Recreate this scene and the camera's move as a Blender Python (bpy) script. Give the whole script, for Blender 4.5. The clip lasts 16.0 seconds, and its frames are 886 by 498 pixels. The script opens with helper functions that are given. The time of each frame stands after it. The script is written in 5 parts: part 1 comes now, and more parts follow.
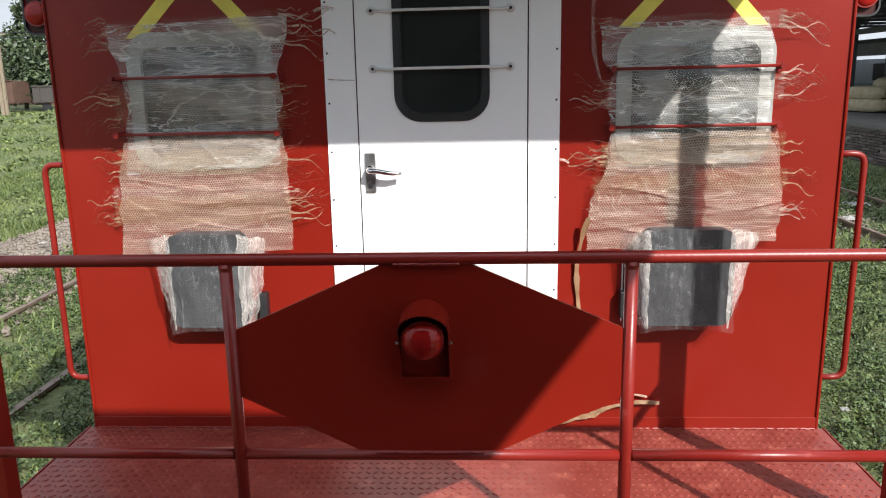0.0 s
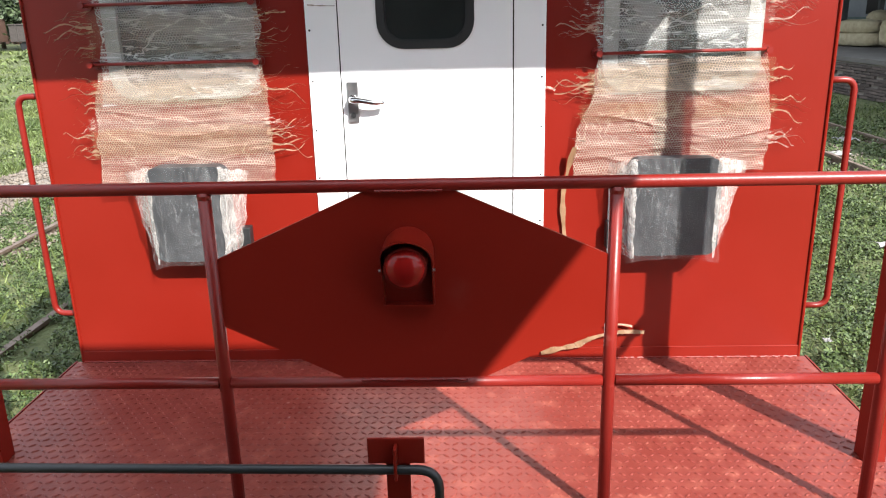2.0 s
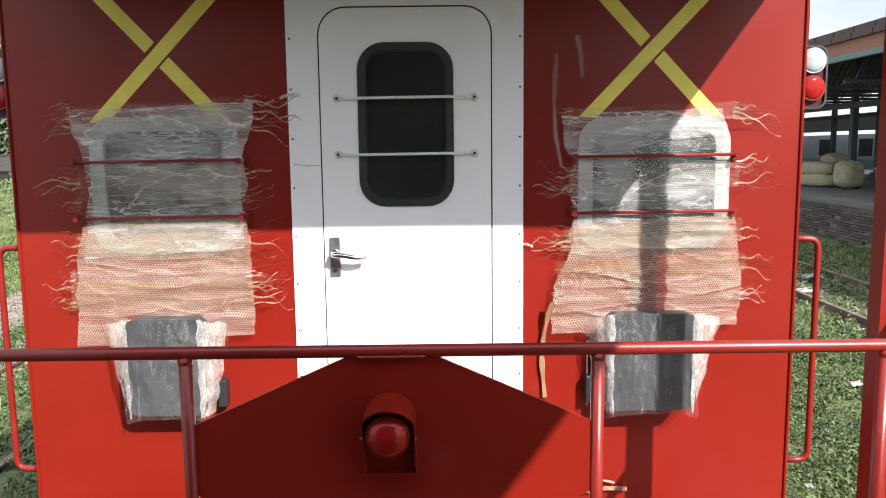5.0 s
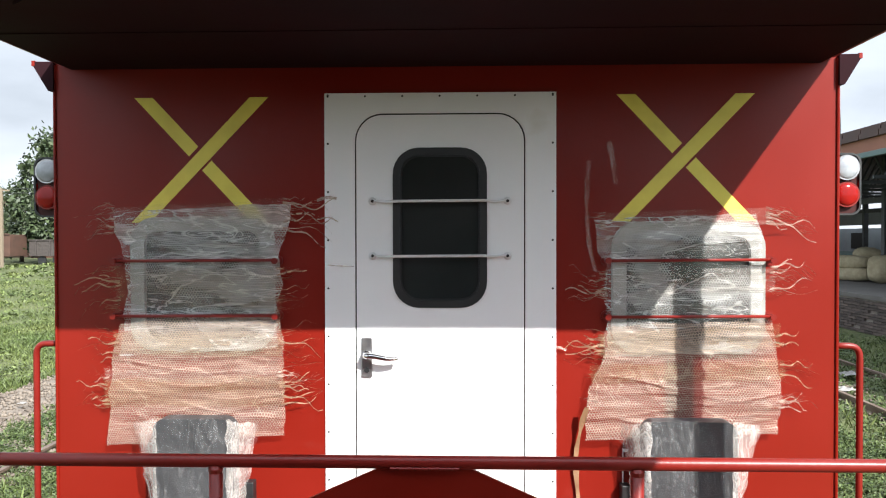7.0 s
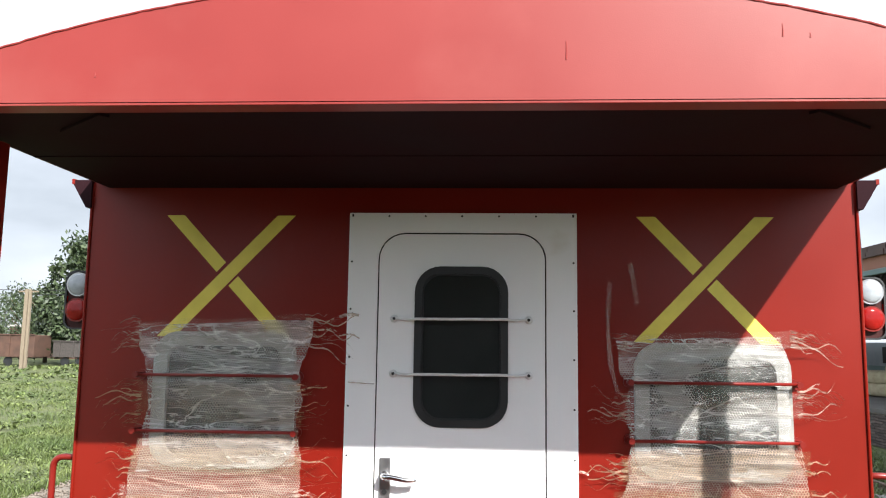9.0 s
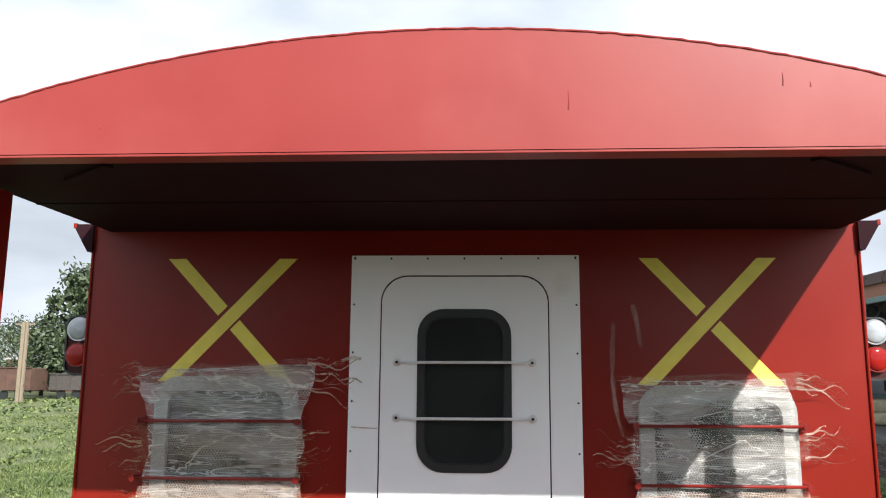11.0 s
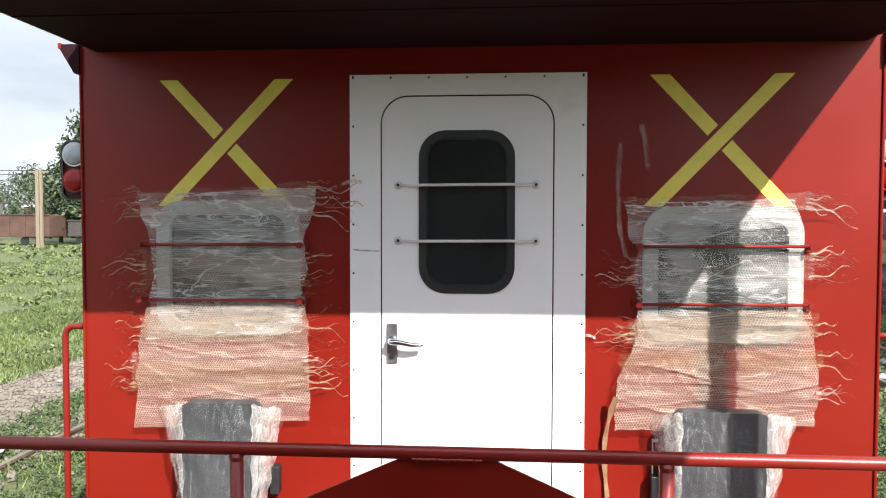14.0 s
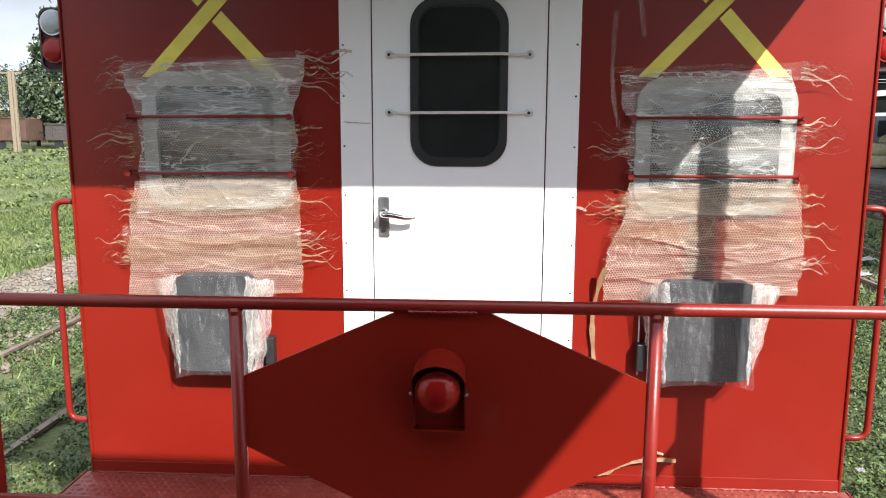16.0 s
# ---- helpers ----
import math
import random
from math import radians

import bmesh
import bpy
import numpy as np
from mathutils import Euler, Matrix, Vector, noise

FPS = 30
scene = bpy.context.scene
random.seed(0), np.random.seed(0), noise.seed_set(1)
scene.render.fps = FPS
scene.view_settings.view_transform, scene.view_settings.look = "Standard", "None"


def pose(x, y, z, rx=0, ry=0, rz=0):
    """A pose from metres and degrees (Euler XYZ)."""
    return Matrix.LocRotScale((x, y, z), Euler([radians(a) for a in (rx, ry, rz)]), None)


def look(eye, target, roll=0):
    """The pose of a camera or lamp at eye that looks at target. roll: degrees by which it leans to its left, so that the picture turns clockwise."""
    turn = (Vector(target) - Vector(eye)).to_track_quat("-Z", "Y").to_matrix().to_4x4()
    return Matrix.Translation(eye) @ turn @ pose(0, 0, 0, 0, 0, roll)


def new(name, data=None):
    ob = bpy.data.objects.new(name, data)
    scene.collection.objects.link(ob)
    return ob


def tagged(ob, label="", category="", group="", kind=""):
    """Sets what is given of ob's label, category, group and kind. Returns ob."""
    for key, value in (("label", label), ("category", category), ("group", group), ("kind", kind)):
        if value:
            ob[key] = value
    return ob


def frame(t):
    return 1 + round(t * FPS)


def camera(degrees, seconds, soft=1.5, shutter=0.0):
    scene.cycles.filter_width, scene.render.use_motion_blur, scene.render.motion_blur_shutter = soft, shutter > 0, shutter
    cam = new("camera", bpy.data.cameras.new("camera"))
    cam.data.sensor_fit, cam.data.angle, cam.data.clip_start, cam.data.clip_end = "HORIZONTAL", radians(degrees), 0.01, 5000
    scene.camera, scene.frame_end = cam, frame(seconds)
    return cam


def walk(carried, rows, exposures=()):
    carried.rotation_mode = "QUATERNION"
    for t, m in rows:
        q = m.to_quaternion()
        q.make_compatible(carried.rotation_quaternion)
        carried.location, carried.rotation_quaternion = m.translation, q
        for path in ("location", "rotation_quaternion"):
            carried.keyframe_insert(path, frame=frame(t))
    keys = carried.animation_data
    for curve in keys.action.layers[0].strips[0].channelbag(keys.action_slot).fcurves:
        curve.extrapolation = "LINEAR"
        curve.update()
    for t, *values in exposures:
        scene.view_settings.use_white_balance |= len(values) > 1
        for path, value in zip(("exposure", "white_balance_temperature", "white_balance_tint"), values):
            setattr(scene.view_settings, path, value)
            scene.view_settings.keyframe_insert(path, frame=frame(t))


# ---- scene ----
cam = camera(60.0, 16.0, soft=1.1)
PATH = [
    (0, (0.138, -2.957, 2.624), (0.042, -1.008, 2.188), -1.1),
    (0.5, (0.147, -2.945, 2.612), (0.061, -1.003, 2.145), -0.8),
    (1, (0.139, -2.936, 2.602), (0.065, -1.004, 2.088), -0.6),
    (1.5, (0.14, -2.94, 2.594), (0.04, -1.02, 2.042), -1.9),
    (2, (0.154, -2.94, 2.583), (0.083, -1.03, 1.997), -1.4),
    (2.5, (0.16, -2.93, 2.582), (0.126, -1.02, 1.989), -1.3),
    (3, (0.182, -2.952, 2.603), (0.173, -1.028, 2.06), -1.8),
    (3.5, (0.185, -2.957, 2.619), (0.199, -1.011, 2.158), -1.9),
    (4, (0.175, -2.949, 2.64), (0.167, -0.989, 2.24), -1.8),
    (4.5, (0.15, -2.94, 2.66), (0.163, -0.966, 2.336), -0.8),
    (7, (0.11, -2.941, 2.73), (0.043, -0.943, 2.7), -0.1),
    (7.5, (0.106, -2.952, 2.744), (0.036, -0.953, 2.79), 0.5),
    (8, (0.113, -2.961, 2.774), (-0.005, -0.965, 2.841), 1.1),
    (8.5, (0.106, -2.959, 2.753), (0.005, -0.971, 2.944), 1.1),
    (9, (0.113, -2.966, 2.774), (-0.012, -0.985, 3.02), 0.8),
    (9.5, (0.108, -2.969, 2.795), (-0.01, -0.999, 3.123), 0.4),
    (12, (0.096, -2.97, 2.83), (-0.029, -0.996, 3.127), 0.3),
    (12.5, (0.1, -2.936, 2.825), (-0.029, -0.955, 3.069), -0.1),
    (13, (0.092, -2.912, 2.771), (-0.03, -0.921, 2.924), 0.7),
    (13.5, (0.114, -2.905, 2.781), (-0.029, -0.911, 2.806), 0.5),
    (14, (0.125, -2.887, 2.74), (-0.023, -0.894, 2.663), 0.1),
    (14.5, (0.092, -2.924, 2.684), (-0.032, -0.935, 2.514), -0.2),
    (15, (0.099, -2.911, 2.663), (-0.03, -0.933, 2.395), 0.4),
    (15.5, (0.092, -2.903, 2.635), (-0.032, -0.931, 2.329), -0.1),
    (16, (0.1, -2.898, 2.616), (-0.007, -0.926, 2.296), 0.2),
]
EXPOSURES = [(0.0, 0.79, 6150, 10), (0.5, 1.05, 6150, 10), (1.5, 1.23, 6150, 10), (2.5, 1.33, 6150, 10), (3.5, 1.31, 6150, 10), (4.5, 1.29, 6150, 10), (7.0, 1.18, 6150, 10), (8.0, 1.18, 6150, 10), (9.5, 1.12, 6150, 10), (12.0, 1.0, 6150, 10), (13.0, 1.2, 6150, 10), (14.0, 1.24, 6150, 10), (16.0, 1.18, 6150, 10)]
walk(cam, [(t, look(eye, target, roll)) for t, eye, target, roll in PATH], EXPOSURES)

# ---- sky and sun ----
SUN_WAY = Vector((0.673, -1.0, 0.94)).normalized()      # towards the sun
world = bpy.data.worlds.new("sky")
scene.world = world
world.use_nodes = True
wn, wl = world.node_tree.nodes, world.node_tree.links
wn.clear()
w_out, w_bg = wn.new("ShaderNodeOutputWorld"), wn.new("ShaderNodeBackground")
w_sky = wn.new("ShaderNodeTexSky")
w_sky.sky_type, w_sky.sun_disc = "NISHITA", False
w_sky.sun_elevation, w_sky.sun_rotation = math.asin(SUN_WAY.z), math.atan2(SUN_WAY.x, SUN_WAY.y)
w_sky.dust_density = 2.0
w_co, w_map = wn.new("ShaderNodeTexCoord"), wn.new("ShaderNodeMapping")
w_map.inputs["Scale"].default_value = (1.6, 1.6, 4.0)
w_noise = wn.new("ShaderNodeTexNoise")
w_noise.inputs["Scale"].default_value, w_noise.inputs["Detail"].default_value = 1.7, 6
w_ramp = wn.new("ShaderNodeValToRGB")
w_ramp.color_ramp.elements[0].position, w_ramp.color_ramp.elements[0].color = 0.32, (0.56, 0.595, 0.635, 1)
w_ramp.color_ramp.elements[1].position, w_ramp.color_ramp.elements[1].color = 0.66, (0.96, 1.0, 1.05, 1)
w_mix = wn.new("ShaderNodeMixRGB")
w_mix.inputs[0].default_value = 0.95
w_bg.inputs["Strength"].default_value = 0.083
wl.new(w_co.outputs["Generated"], w_map.inputs["Vector"])
wl.new(w_map.outputs["Vector"], w_noise.inputs["Vector"])
wl.new(w_noise.outputs["Fac"], w_ramp.inputs["Fac"])
wl.new(w_sky.outputs["Color"], w_mix.inputs[1])
# overcast sky: brighter towards the zenith
w_sep, w_up, w_mul = wn.new("ShaderNodeSeparateXYZ"), wn.new("ShaderNodeMapRange"), wn.new("ShaderNodeMixRGB")
w_up.inputs["From Min"].default_value, w_up.inputs["From Max"].default_value = 0.0, 1.0
w_up.inputs["To Min"].default_value, w_up.inputs["To Max"].default_value = 7.0, 11.5
w_mul.blend_type, w_mul.inputs[0].default_value = "MULTIPLY", 1.0
wl.new(w_co.outputs["Generated"], w_sep.inputs["Vector"])
wl.new(w_sep.outputs["Z"], w_up.inputs["Value"])
wl.new(w_ramp.outputs["Color"], w_mul.inputs[1])
wl.new(w_up.outputs["Result"], w_mul.inputs[2])
# cloud glows towards the sun and is greyer opposite
w_dot, w_glow, w_mul2 = wn.new("ShaderNodeVectorMath"), wn.new("ShaderNodeMapRange"), wn.new("ShaderNodeMixRGB")
w_dot.operation, w_dot.inputs[1].default_value = "DOT_PRODUCT", SUN_WAY
w_glow.inputs["From Min"].default_value, w_glow.inputs["From Max"].default_value = -0.6, 1.0
w_glow.inputs["To Min"].default_value, w_glow.inputs["To Max"].default_value = 0.80, 1.42
w_mul2.blend_type, w_mul2.inputs[0].default_value = "MULTIPLY", 1.0
wl.new(w_co.outputs["Generated"], w_dot.inputs[0])
wl.new(w_dot.outputs["Value"], w_glow.inputs["Value"])
wl.new(w_mul.outputs["Color"], w_mul2.inputs[1])
wl.new(w_glow.outputs["Result"], w_mul2.inputs[2])
wl.new(w_mul2.outputs["Color"], w_mix.inputs[2])
wl.new(w_mix.outputs["Color"], w_bg.inputs["Color"])
wl.new(w_bg.outputs["Background"], w_out.inputs["Surface"])
sun = new("sun", bpy.data.lights.new("sun", "SUN"))
sun.data.energy, sun.data.angle, sun.data.color = 5.0, radians(0.6), (1.0, 0.93, 0.83)
sun.matrix_world = look(SUN_WAY * 60, (0, 0, 0))

# ---- materials ----


def ramp_of(nt, source, lo, hi, c0, c1):
    r = nt.nodes.new("ShaderNodeValToRGB")
    r.color_ramp.elements[0].position, r.color_ramp.elements[1].position = lo, hi
    r.color_ramp.elements[0].color, r.color_ramp.elements[1].color = (*c0, 1), (*c1, 1)
    nt.links.new(source, r.inputs["Fac"])
    return r.outputs["Color"]


def mat(name, c0, c1, rough=0.5, island=0.0, scale=6.0, grain=60.0, bump=0.05, metal=0.0, wear=None, wear_at=(0.62, 0.7), wear_scale=9.0, coat=0.0, stretch=(1, 1, 1), rough_var=0.12, per_object=0.0, spec=0.5):
    """Paint, metal, wood or earth: two colours mixed by noise, fine grain, optional wear colour."""
    m = bpy.data.materials.new(name)
    m.use_nodes = True
    nt = m.node_tree
    b = nt.nodes["Principled BSDF"]
    co, mp = nt.nodes.new("ShaderNodeTexCoord"), nt.nodes.new("ShaderNodeMapping")
    mp.inputs["Scale"].default_value = stretch
    nt.links.new(co.outputs["Object"], mp.inputs["Vector"])

    def noise_at(s, detail=5):
        n = nt.nodes.new("ShaderNodeTexNoise")
        n.inputs["Scale"].default_value, n.inputs["Detail"].default_value = s, detail
        nt.links.new(mp.outputs["Vector"], n.inputs["Vector"])
        return n.outputs["Fac"]

    big, fine = noise_at(scale), noise_at(grain, 3)
    col = ramp_of(nt, big, 0.3, 0.7, c0, c1)
    if wear:
        f = ramp_of(nt, noise_at(wear_scale, 9), *wear_at, (0, 0, 0), (1, 1, 1))
        mx = nt.nodes.new("ShaderNodeMixRGB")
        nt.links.new(f, mx.inputs[0])
        nt.links.new(col, mx.inputs[1])
        mx.inputs[2].default_value = (*wear, 1)
        col = mx.outputs["Color"]
    if per_object:
        info, hsv, ma = nt.nodes.new("ShaderNodeObjectInfo"), nt.nodes.new("ShaderNodeHueSaturation"), nt.nodes.new("ShaderNodeMapRange")
        ma.inputs["To Min"].default_value, ma.inputs["To Max"].default_value = 1 - per_object, 1 + per_object
        nt.links.new(info.outputs["Random"], ma.inputs["Value"])
        nt.links.new(ma.outputs["Result"], hsv.inputs["Value"])
        nt.links.new(col, hsv.inputs["Color"])
        col = hsv.outputs["Color"]
    if island:
        geo, hs, mr = nt.nodes.new("ShaderNodeNewGeometry"), nt.nodes.new("ShaderNodeHueSaturation"), nt.nodes.new("ShaderNodeMapRange")
        mr.inputs["To Min"].default_value, mr.inputs["To Max"].default_value = 1 - island, 1 + island
        nt.links.new(geo.outputs["Random Per Island"], mr.inputs["Value"])
        nt.links.new(mr.outputs["Result"], hs.inputs["Value"])
        nt.links.new(col, hs.inputs["Color"])
        col = hs.outputs["Color"]
    nt.links.new(col, b.inputs["Base Color"])
    rr = nt.nodes.new("ShaderNodeMapRange")
    rr.inputs["To Min"].default_value, rr.inputs["To Max"].default_value = max(0.02, rough - rough_var), min(1, rough + rough_var)
    nt.links.new(big, rr.inputs["Value"])
    nt.links.new(rr.outputs["Result"], b.inputs["Roughness"])
    b.inputs["Metallic"].default_value, b.inputs["Coat Weight"].default_value = metal, coat
    b.inputs["Specular IOR Level"].default_value = spec
    if bump:
        bp = nt.nodes.new("ShaderNodeBump")
        bp.inputs["Strength"].default_value, bp.inputs["Distance"].default_value = bump, 0.01
        nt.links.new(fine, bp.inputs["Height"])
        nt.links.new(bp.outputs["Normal"], b.inputs["Normal"])
    return m


def film_mat(name, tint, cover, cells=0.0, rough=0.2, wrinkle=30.0, hi=0.85, stretch=(0.35, 1, 1), drop=0.2, relief=0.006, lines=None):
    """Clear plastic film: see-through, with milky creases, painted fold glints and, for bubble wrap, round cells."""
    m = bpy.data.materials.new(name)
    m.use_nodes = True
    nt = m.node_tree
    b, out = nt.nodes["Principled BSDF"], nt.nodes["Material Output"]
    co, mp = nt.nodes.new("ShaderNodeTexCoord"), nt.nodes.new("ShaderNodeMapping")
    mp.inputs["Scale"].default_value = stretch
    nt.links.new(co.outputs["Object"], mp.inputs["Vector"])
    n = nt.nodes.new("ShaderNodeTexNoise")
    n.inputs["Scale"].default_value, n.inputs["Detail"].default_value, n.inputs["Distortion"].default_value = wrinkle, 6, 1.2
    nt.links.new(mp.outputs["Vector"], n.inputs["Vector"])
    b.inputs["Base Color"].default_value = (*tint, 1)
    b.inputs["Roughness"].default_value = rough
    height = n.outputs["Fac"]
    fac = nt.nodes.new("ShaderNodeMapRange")
    fac.inputs["From Min"].default_value, fac.inputs["From Max"].default_value = 0.35, 0.72
    fac.inputs["To Min"].default_value, fac.inputs["To Max"].default_value = cover, min(1, cover + (hi - cover) * 0.5)
    nt.links.new(n.outputs["Fac"], fac.inputs["Value"])
    cov = fac.outputs["Result"]
    if cells:
        # round cells in offset rows, drawn a little askew by the creases
        warp, wsc, wad = nt.nodes.new("ShaderNodeTexNoise"), nt.nodes.new("ShaderNodeVectorMath"), nt.nodes.new("ShaderNodeVectorMath")
        warp.inputs["Scale"].default_value, warp.inputs["Detail"].default_value = 7.0, 2
        wsc.operation, wad.operation = "SCALE", "ADD"
        wsc.inputs["Scale"].default_value = 0.035
        nt.links.new(co.outputs["Object"], warp.inputs["Vector"])
        nt.links.new(warp.outputs["Color"], wsc.inputs[0])
        nt.links.new(co.outputs["Object"], wad.inputs[0])
        nt.links.new(wsc.outputs["Vector"], wad.inputs[1])
        sp, cb = nt.nodes.new("ShaderNodeSeparateXYZ"), nt.nodes.new("ShaderNodeCombineXYZ")
        nt.links.new(wad.outputs["Vector"], sp.inputs["Vector"])
        nt.links.new(sp.outputs["X"], cb.inputs["X"])
        nt.links.new(sp.outputs["Z"], cb.inputs["Y"])
        reach = []
        for shift in (0.0, 0.5):
            ms, fr, sb, st, le = (nt.nodes.new("ShaderNodeVectorMath") for _ in range(5))
            ms.operation, ms.inputs[1].default_value, ms.inputs[2].default_value = "MULTIPLY_ADD", (cells, cells / 1.732, 0), (shift, shift, 0)
            fr.operation = "FRACTION"
            sb.operation, sb.inputs[1].default_value = "SUBTRACT", (0.5, 0.5, 0)
            st.operation, st.inputs[1].default_value = "MULTIPLY", (1, 1.732, 0)
            le.operation = "LENGTH"
            for p, q in ((cb, ms), (ms, fr), (fr, sb), (sb, st), (st, le)):
                nt.links.new(p.outputs["Vector"], q.inputs[0])
            reach.append(le.outputs["Value"])
        near = nt.nodes.new("ShaderNodeMath")
        near.operation = "MINIMUM"
        nt.links.new(reach[0], near.inputs[0])
        nt.links.new(reach[1], near.inputs[1])
        r = nt.nodes.new("ShaderNodeMapRange")
        r.inputs["From Min"].default_value, r.inputs["From Max"].default_value = 0.20, 0.50
        r.inputs["To Min"].default_value, r.inputs["To Max"].default_value = 1.0, 0.0
        nt.links.new(near.outputs["Value"], r.inputs["Value"])
        ring = nt.nodes.new("ShaderNodeMath")
        ring.operation = "MULTIPLY_ADD"
        nt.links.new(r.outputs["Result"], ring.inputs[0])
        ring.inputs[1].default_value = -drop
        nt.links.new(cov, ring.inputs[2])
        cov = ring.outputs["Value"]
        add = nt.nodes.new("ShaderNodeMath")
        add.operation = "ADD"
        nt.links.new(r.outputs["Result"], add.inputs[0])
        nt.links.new(n.outputs["Fac"], add.inputs[1])
        height = add.outputs["Value"]
    # glints on pressed folds, painted as thin milky lines that wander across the film
    for way, size, weight, sharp in lines or (((0.3, 1, 1), 9, 0.19, 60.0),) if cells or lines else ():
        mf, nf = nt.nodes.new("ShaderNodeMapping"), nt.nodes.new("ShaderNodeTexNoise")
        mf.inputs["Scale"].default_value = way
        nf.inputs["Scale"].default_value, nf.inputs["Detail"].default_value, nf.inputs["Distortion"].default_value = size, 3, 0.9
        nt.links.new(co.outputs["Object"], mf.inputs["Vector"])
        nt.links.new(mf.outputs["Vector"], nf.inputs["Vector"])
        off, ab, ln, fo = (nt.nodes.new("ShaderNodeMath") for _ in range(4))
        off.operation, off.inputs[1].default_value = "SUBTRACT", 0.5
        ab.operation = "ABSOLUTE"
        ln.operation, ln.inputs[1].default_value, ln.inputs[2].default_value, ln.use_clamp = "MULTIPLY_ADD", -sharp, 1.0, True
        fo.operation, fo.inputs[1].default_value, fo.use_clamp = "MULTIPLY_ADD", weight, True
        nt.links.new(nf.outputs["Fac"], off.inputs[0])
        nt.links.new(off.outputs["Value"], ab.inputs[0])
        nt.links.new(ab.outputs["Value"], ln.inputs[0])
        nt.links.new(ln.outputs["Value"], fo.inputs[0])
        nt.links.new(cov, fo.inputs[2])
        cov = fo.outputs["Value"]
    bp = nt.nodes.new("ShaderNodeBump")
    bp.inputs["Strength"].default_value, bp.inputs["Distance"].default_value = 0.8, relief
    nt.links.new(height, bp.inputs["Height"])
    nt.links.new(bp.outputs["Normal"], b.inputs["Normal"])
    tr, mx = nt.nodes.new("ShaderNodeBsdfTransparent"), nt.nodes.new("ShaderNodeMixShader")
    tr.inputs["Color"].default_value = (*[0.9 + 0.1 * c for c in tint], 1)
    nt.links.new(cov, mx.inputs["Fac"])
    nt.links.new(tr.outputs["BSDF"], mx.inputs[1])
    nt.links.new(b.outputs["BSDF"], mx.inputs[2])
    nt.links.new(mx.outputs["Shader"], out.inputs["Surface"])
    return m


RED = mat("red_enamel", (0.165, 0.0095, 0.0045), (0.19, 0.0115, 0.006), rough=0.34, spec=0.25, scale=2.5, grain=170, bump=0.03, wear=(0.19, 0.02, 0.013), wear_at=(0.66, 0.8), wear_scale=5)
RED_DECK = mat("red_deck_paint", (0.152, 0.024, 0.017), (0.212, 0.044, 0.033), rough=0.42, spec=0.35, scale=5, grain=120, bump=0.10, wear=(0.29, 0.080, 0.056), wear_at=(0.54, 0.78), wear_scale=14)
RED_PIPE = mat("red_pipe_paint", (0.15, 0.010, 0.007), (0.185, 0.013, 0.009), rough=0.34, spec=0.35, scale=6, grain=90, bump=0.05, wear=(0.21, 0.03, 0.024), wear_at=(0.68, 0.74), wear_scale=24)
# paler than RED: sun-glare haze and sheen on the fascia mixed into the colour
RED_FASCIA = mat("red_roof_paint", (0.20, 0.021, 0.017), (0.24, 0.029, 0.024), rough=0.42, spec=0.36, scale=1.6, grain=300, bump=0.03, wear=(0.275, 0.056, 0.047), wear_at=(0.50, 0.85), wear_scale=2.2)
WHITE = mat("white_door_paint", (0.81, 0.82, 0.84), (0.86, 0.87, 0.88), rough=0.34, scale=2, grain=90, bump=0.02, wear=(0.70, 0.68, 0.64), wear_at=(0.70, 0.85), wear_scale=4)
WHITE_ROD = mat("white_rod_paint", (0.62, 0.63, 0.64), (0.72, 0.73, 0.74), rough=0.35, scale=20, grain=90, bump=0.03)
YELLOW = mat("yellow_paint", (0.68, 0.57, 0.07), (0.78, 0.67, 0.10), rough=0.42, scale=12, grain=120, bump=0.04)
RUBBER = mat("black_rubber", (0.012, 0.013, 0.014), (0.022, 0.023, 0.024), rough=0.5, scale=8, grain=90, bump=0.05)
BLACK = mat("black_paint", (0.010, 0.011, 0.012), (0.022, 0.023, 0.025), rough=0.45, scale=14, grain=120, bump=0.06)
DARK = mat("dark_gap", (0.008, 0.008, 0.008), (0.014, 0.013, 0.012), rough=0.8, bump=0)
GASKET = mat("white_window_frame", (0.28, 0.28, 0.265), (0.37, 0.37, 0.35), rough=0.4, scale=9, grain=60, bump=0.04)
STEEL = mat("dull_steel", (0.30, 0.30, 0.31), (0.45, 0.45, 0.46), rough=0.34, scale=30, grain=150, bump=0.05, metal=0.9)
CHROME = mat("satin_chrome", (0.62, 0.62, 0.63), (0.75, 0.75, 0.76), rough=0.2, scale=30, grain=150, bump=0.02, metal=1.0)
SEAT = mat("grey_black_vinyl", (0.028, 0.029, 0.032), (0.048, 0.050, 0.054), rough=0.42, spec=0.3, scale=9, grain=140, bump=0.15)
GLASS = mat("dark_glass", (0.016, 0.020, 0.020), (0.026, 0.030, 0.030), rough=0.06, scale=3, bump=0, rough_var=0.02, spec=0.6)
LENS_RED = mat("red_lens", (0.20, 0.006, 0.005), (0.27, 0.010, 0.008), rough=0.12, spec=0.25, scale=20, grain=300, bump=0.02)
LENS_CLEAR = mat("clear_lens", (0.24, 0.26, 0.29), (0.36, 0.39, 0.42), rough=0.16, scale=30, grain=260, bump=0.12, coat=0.5)
RUST = mat("rust_brown_steel", (0.055, 0.030, 0.021), (0.10, 0.052, 0.036), rough=0.8, scale=1.2, grain=20, bump=0.3, wear=(0.06, 0.03, 0.022), wear_scale=2)
RAIL_STEEL = mat("rail_steel", (0.11, 0.075, 0.055), (0.20, 0.15, 0.12), rough=0.55, scale=4, grain=60, bump=0.2, metal=0.3)
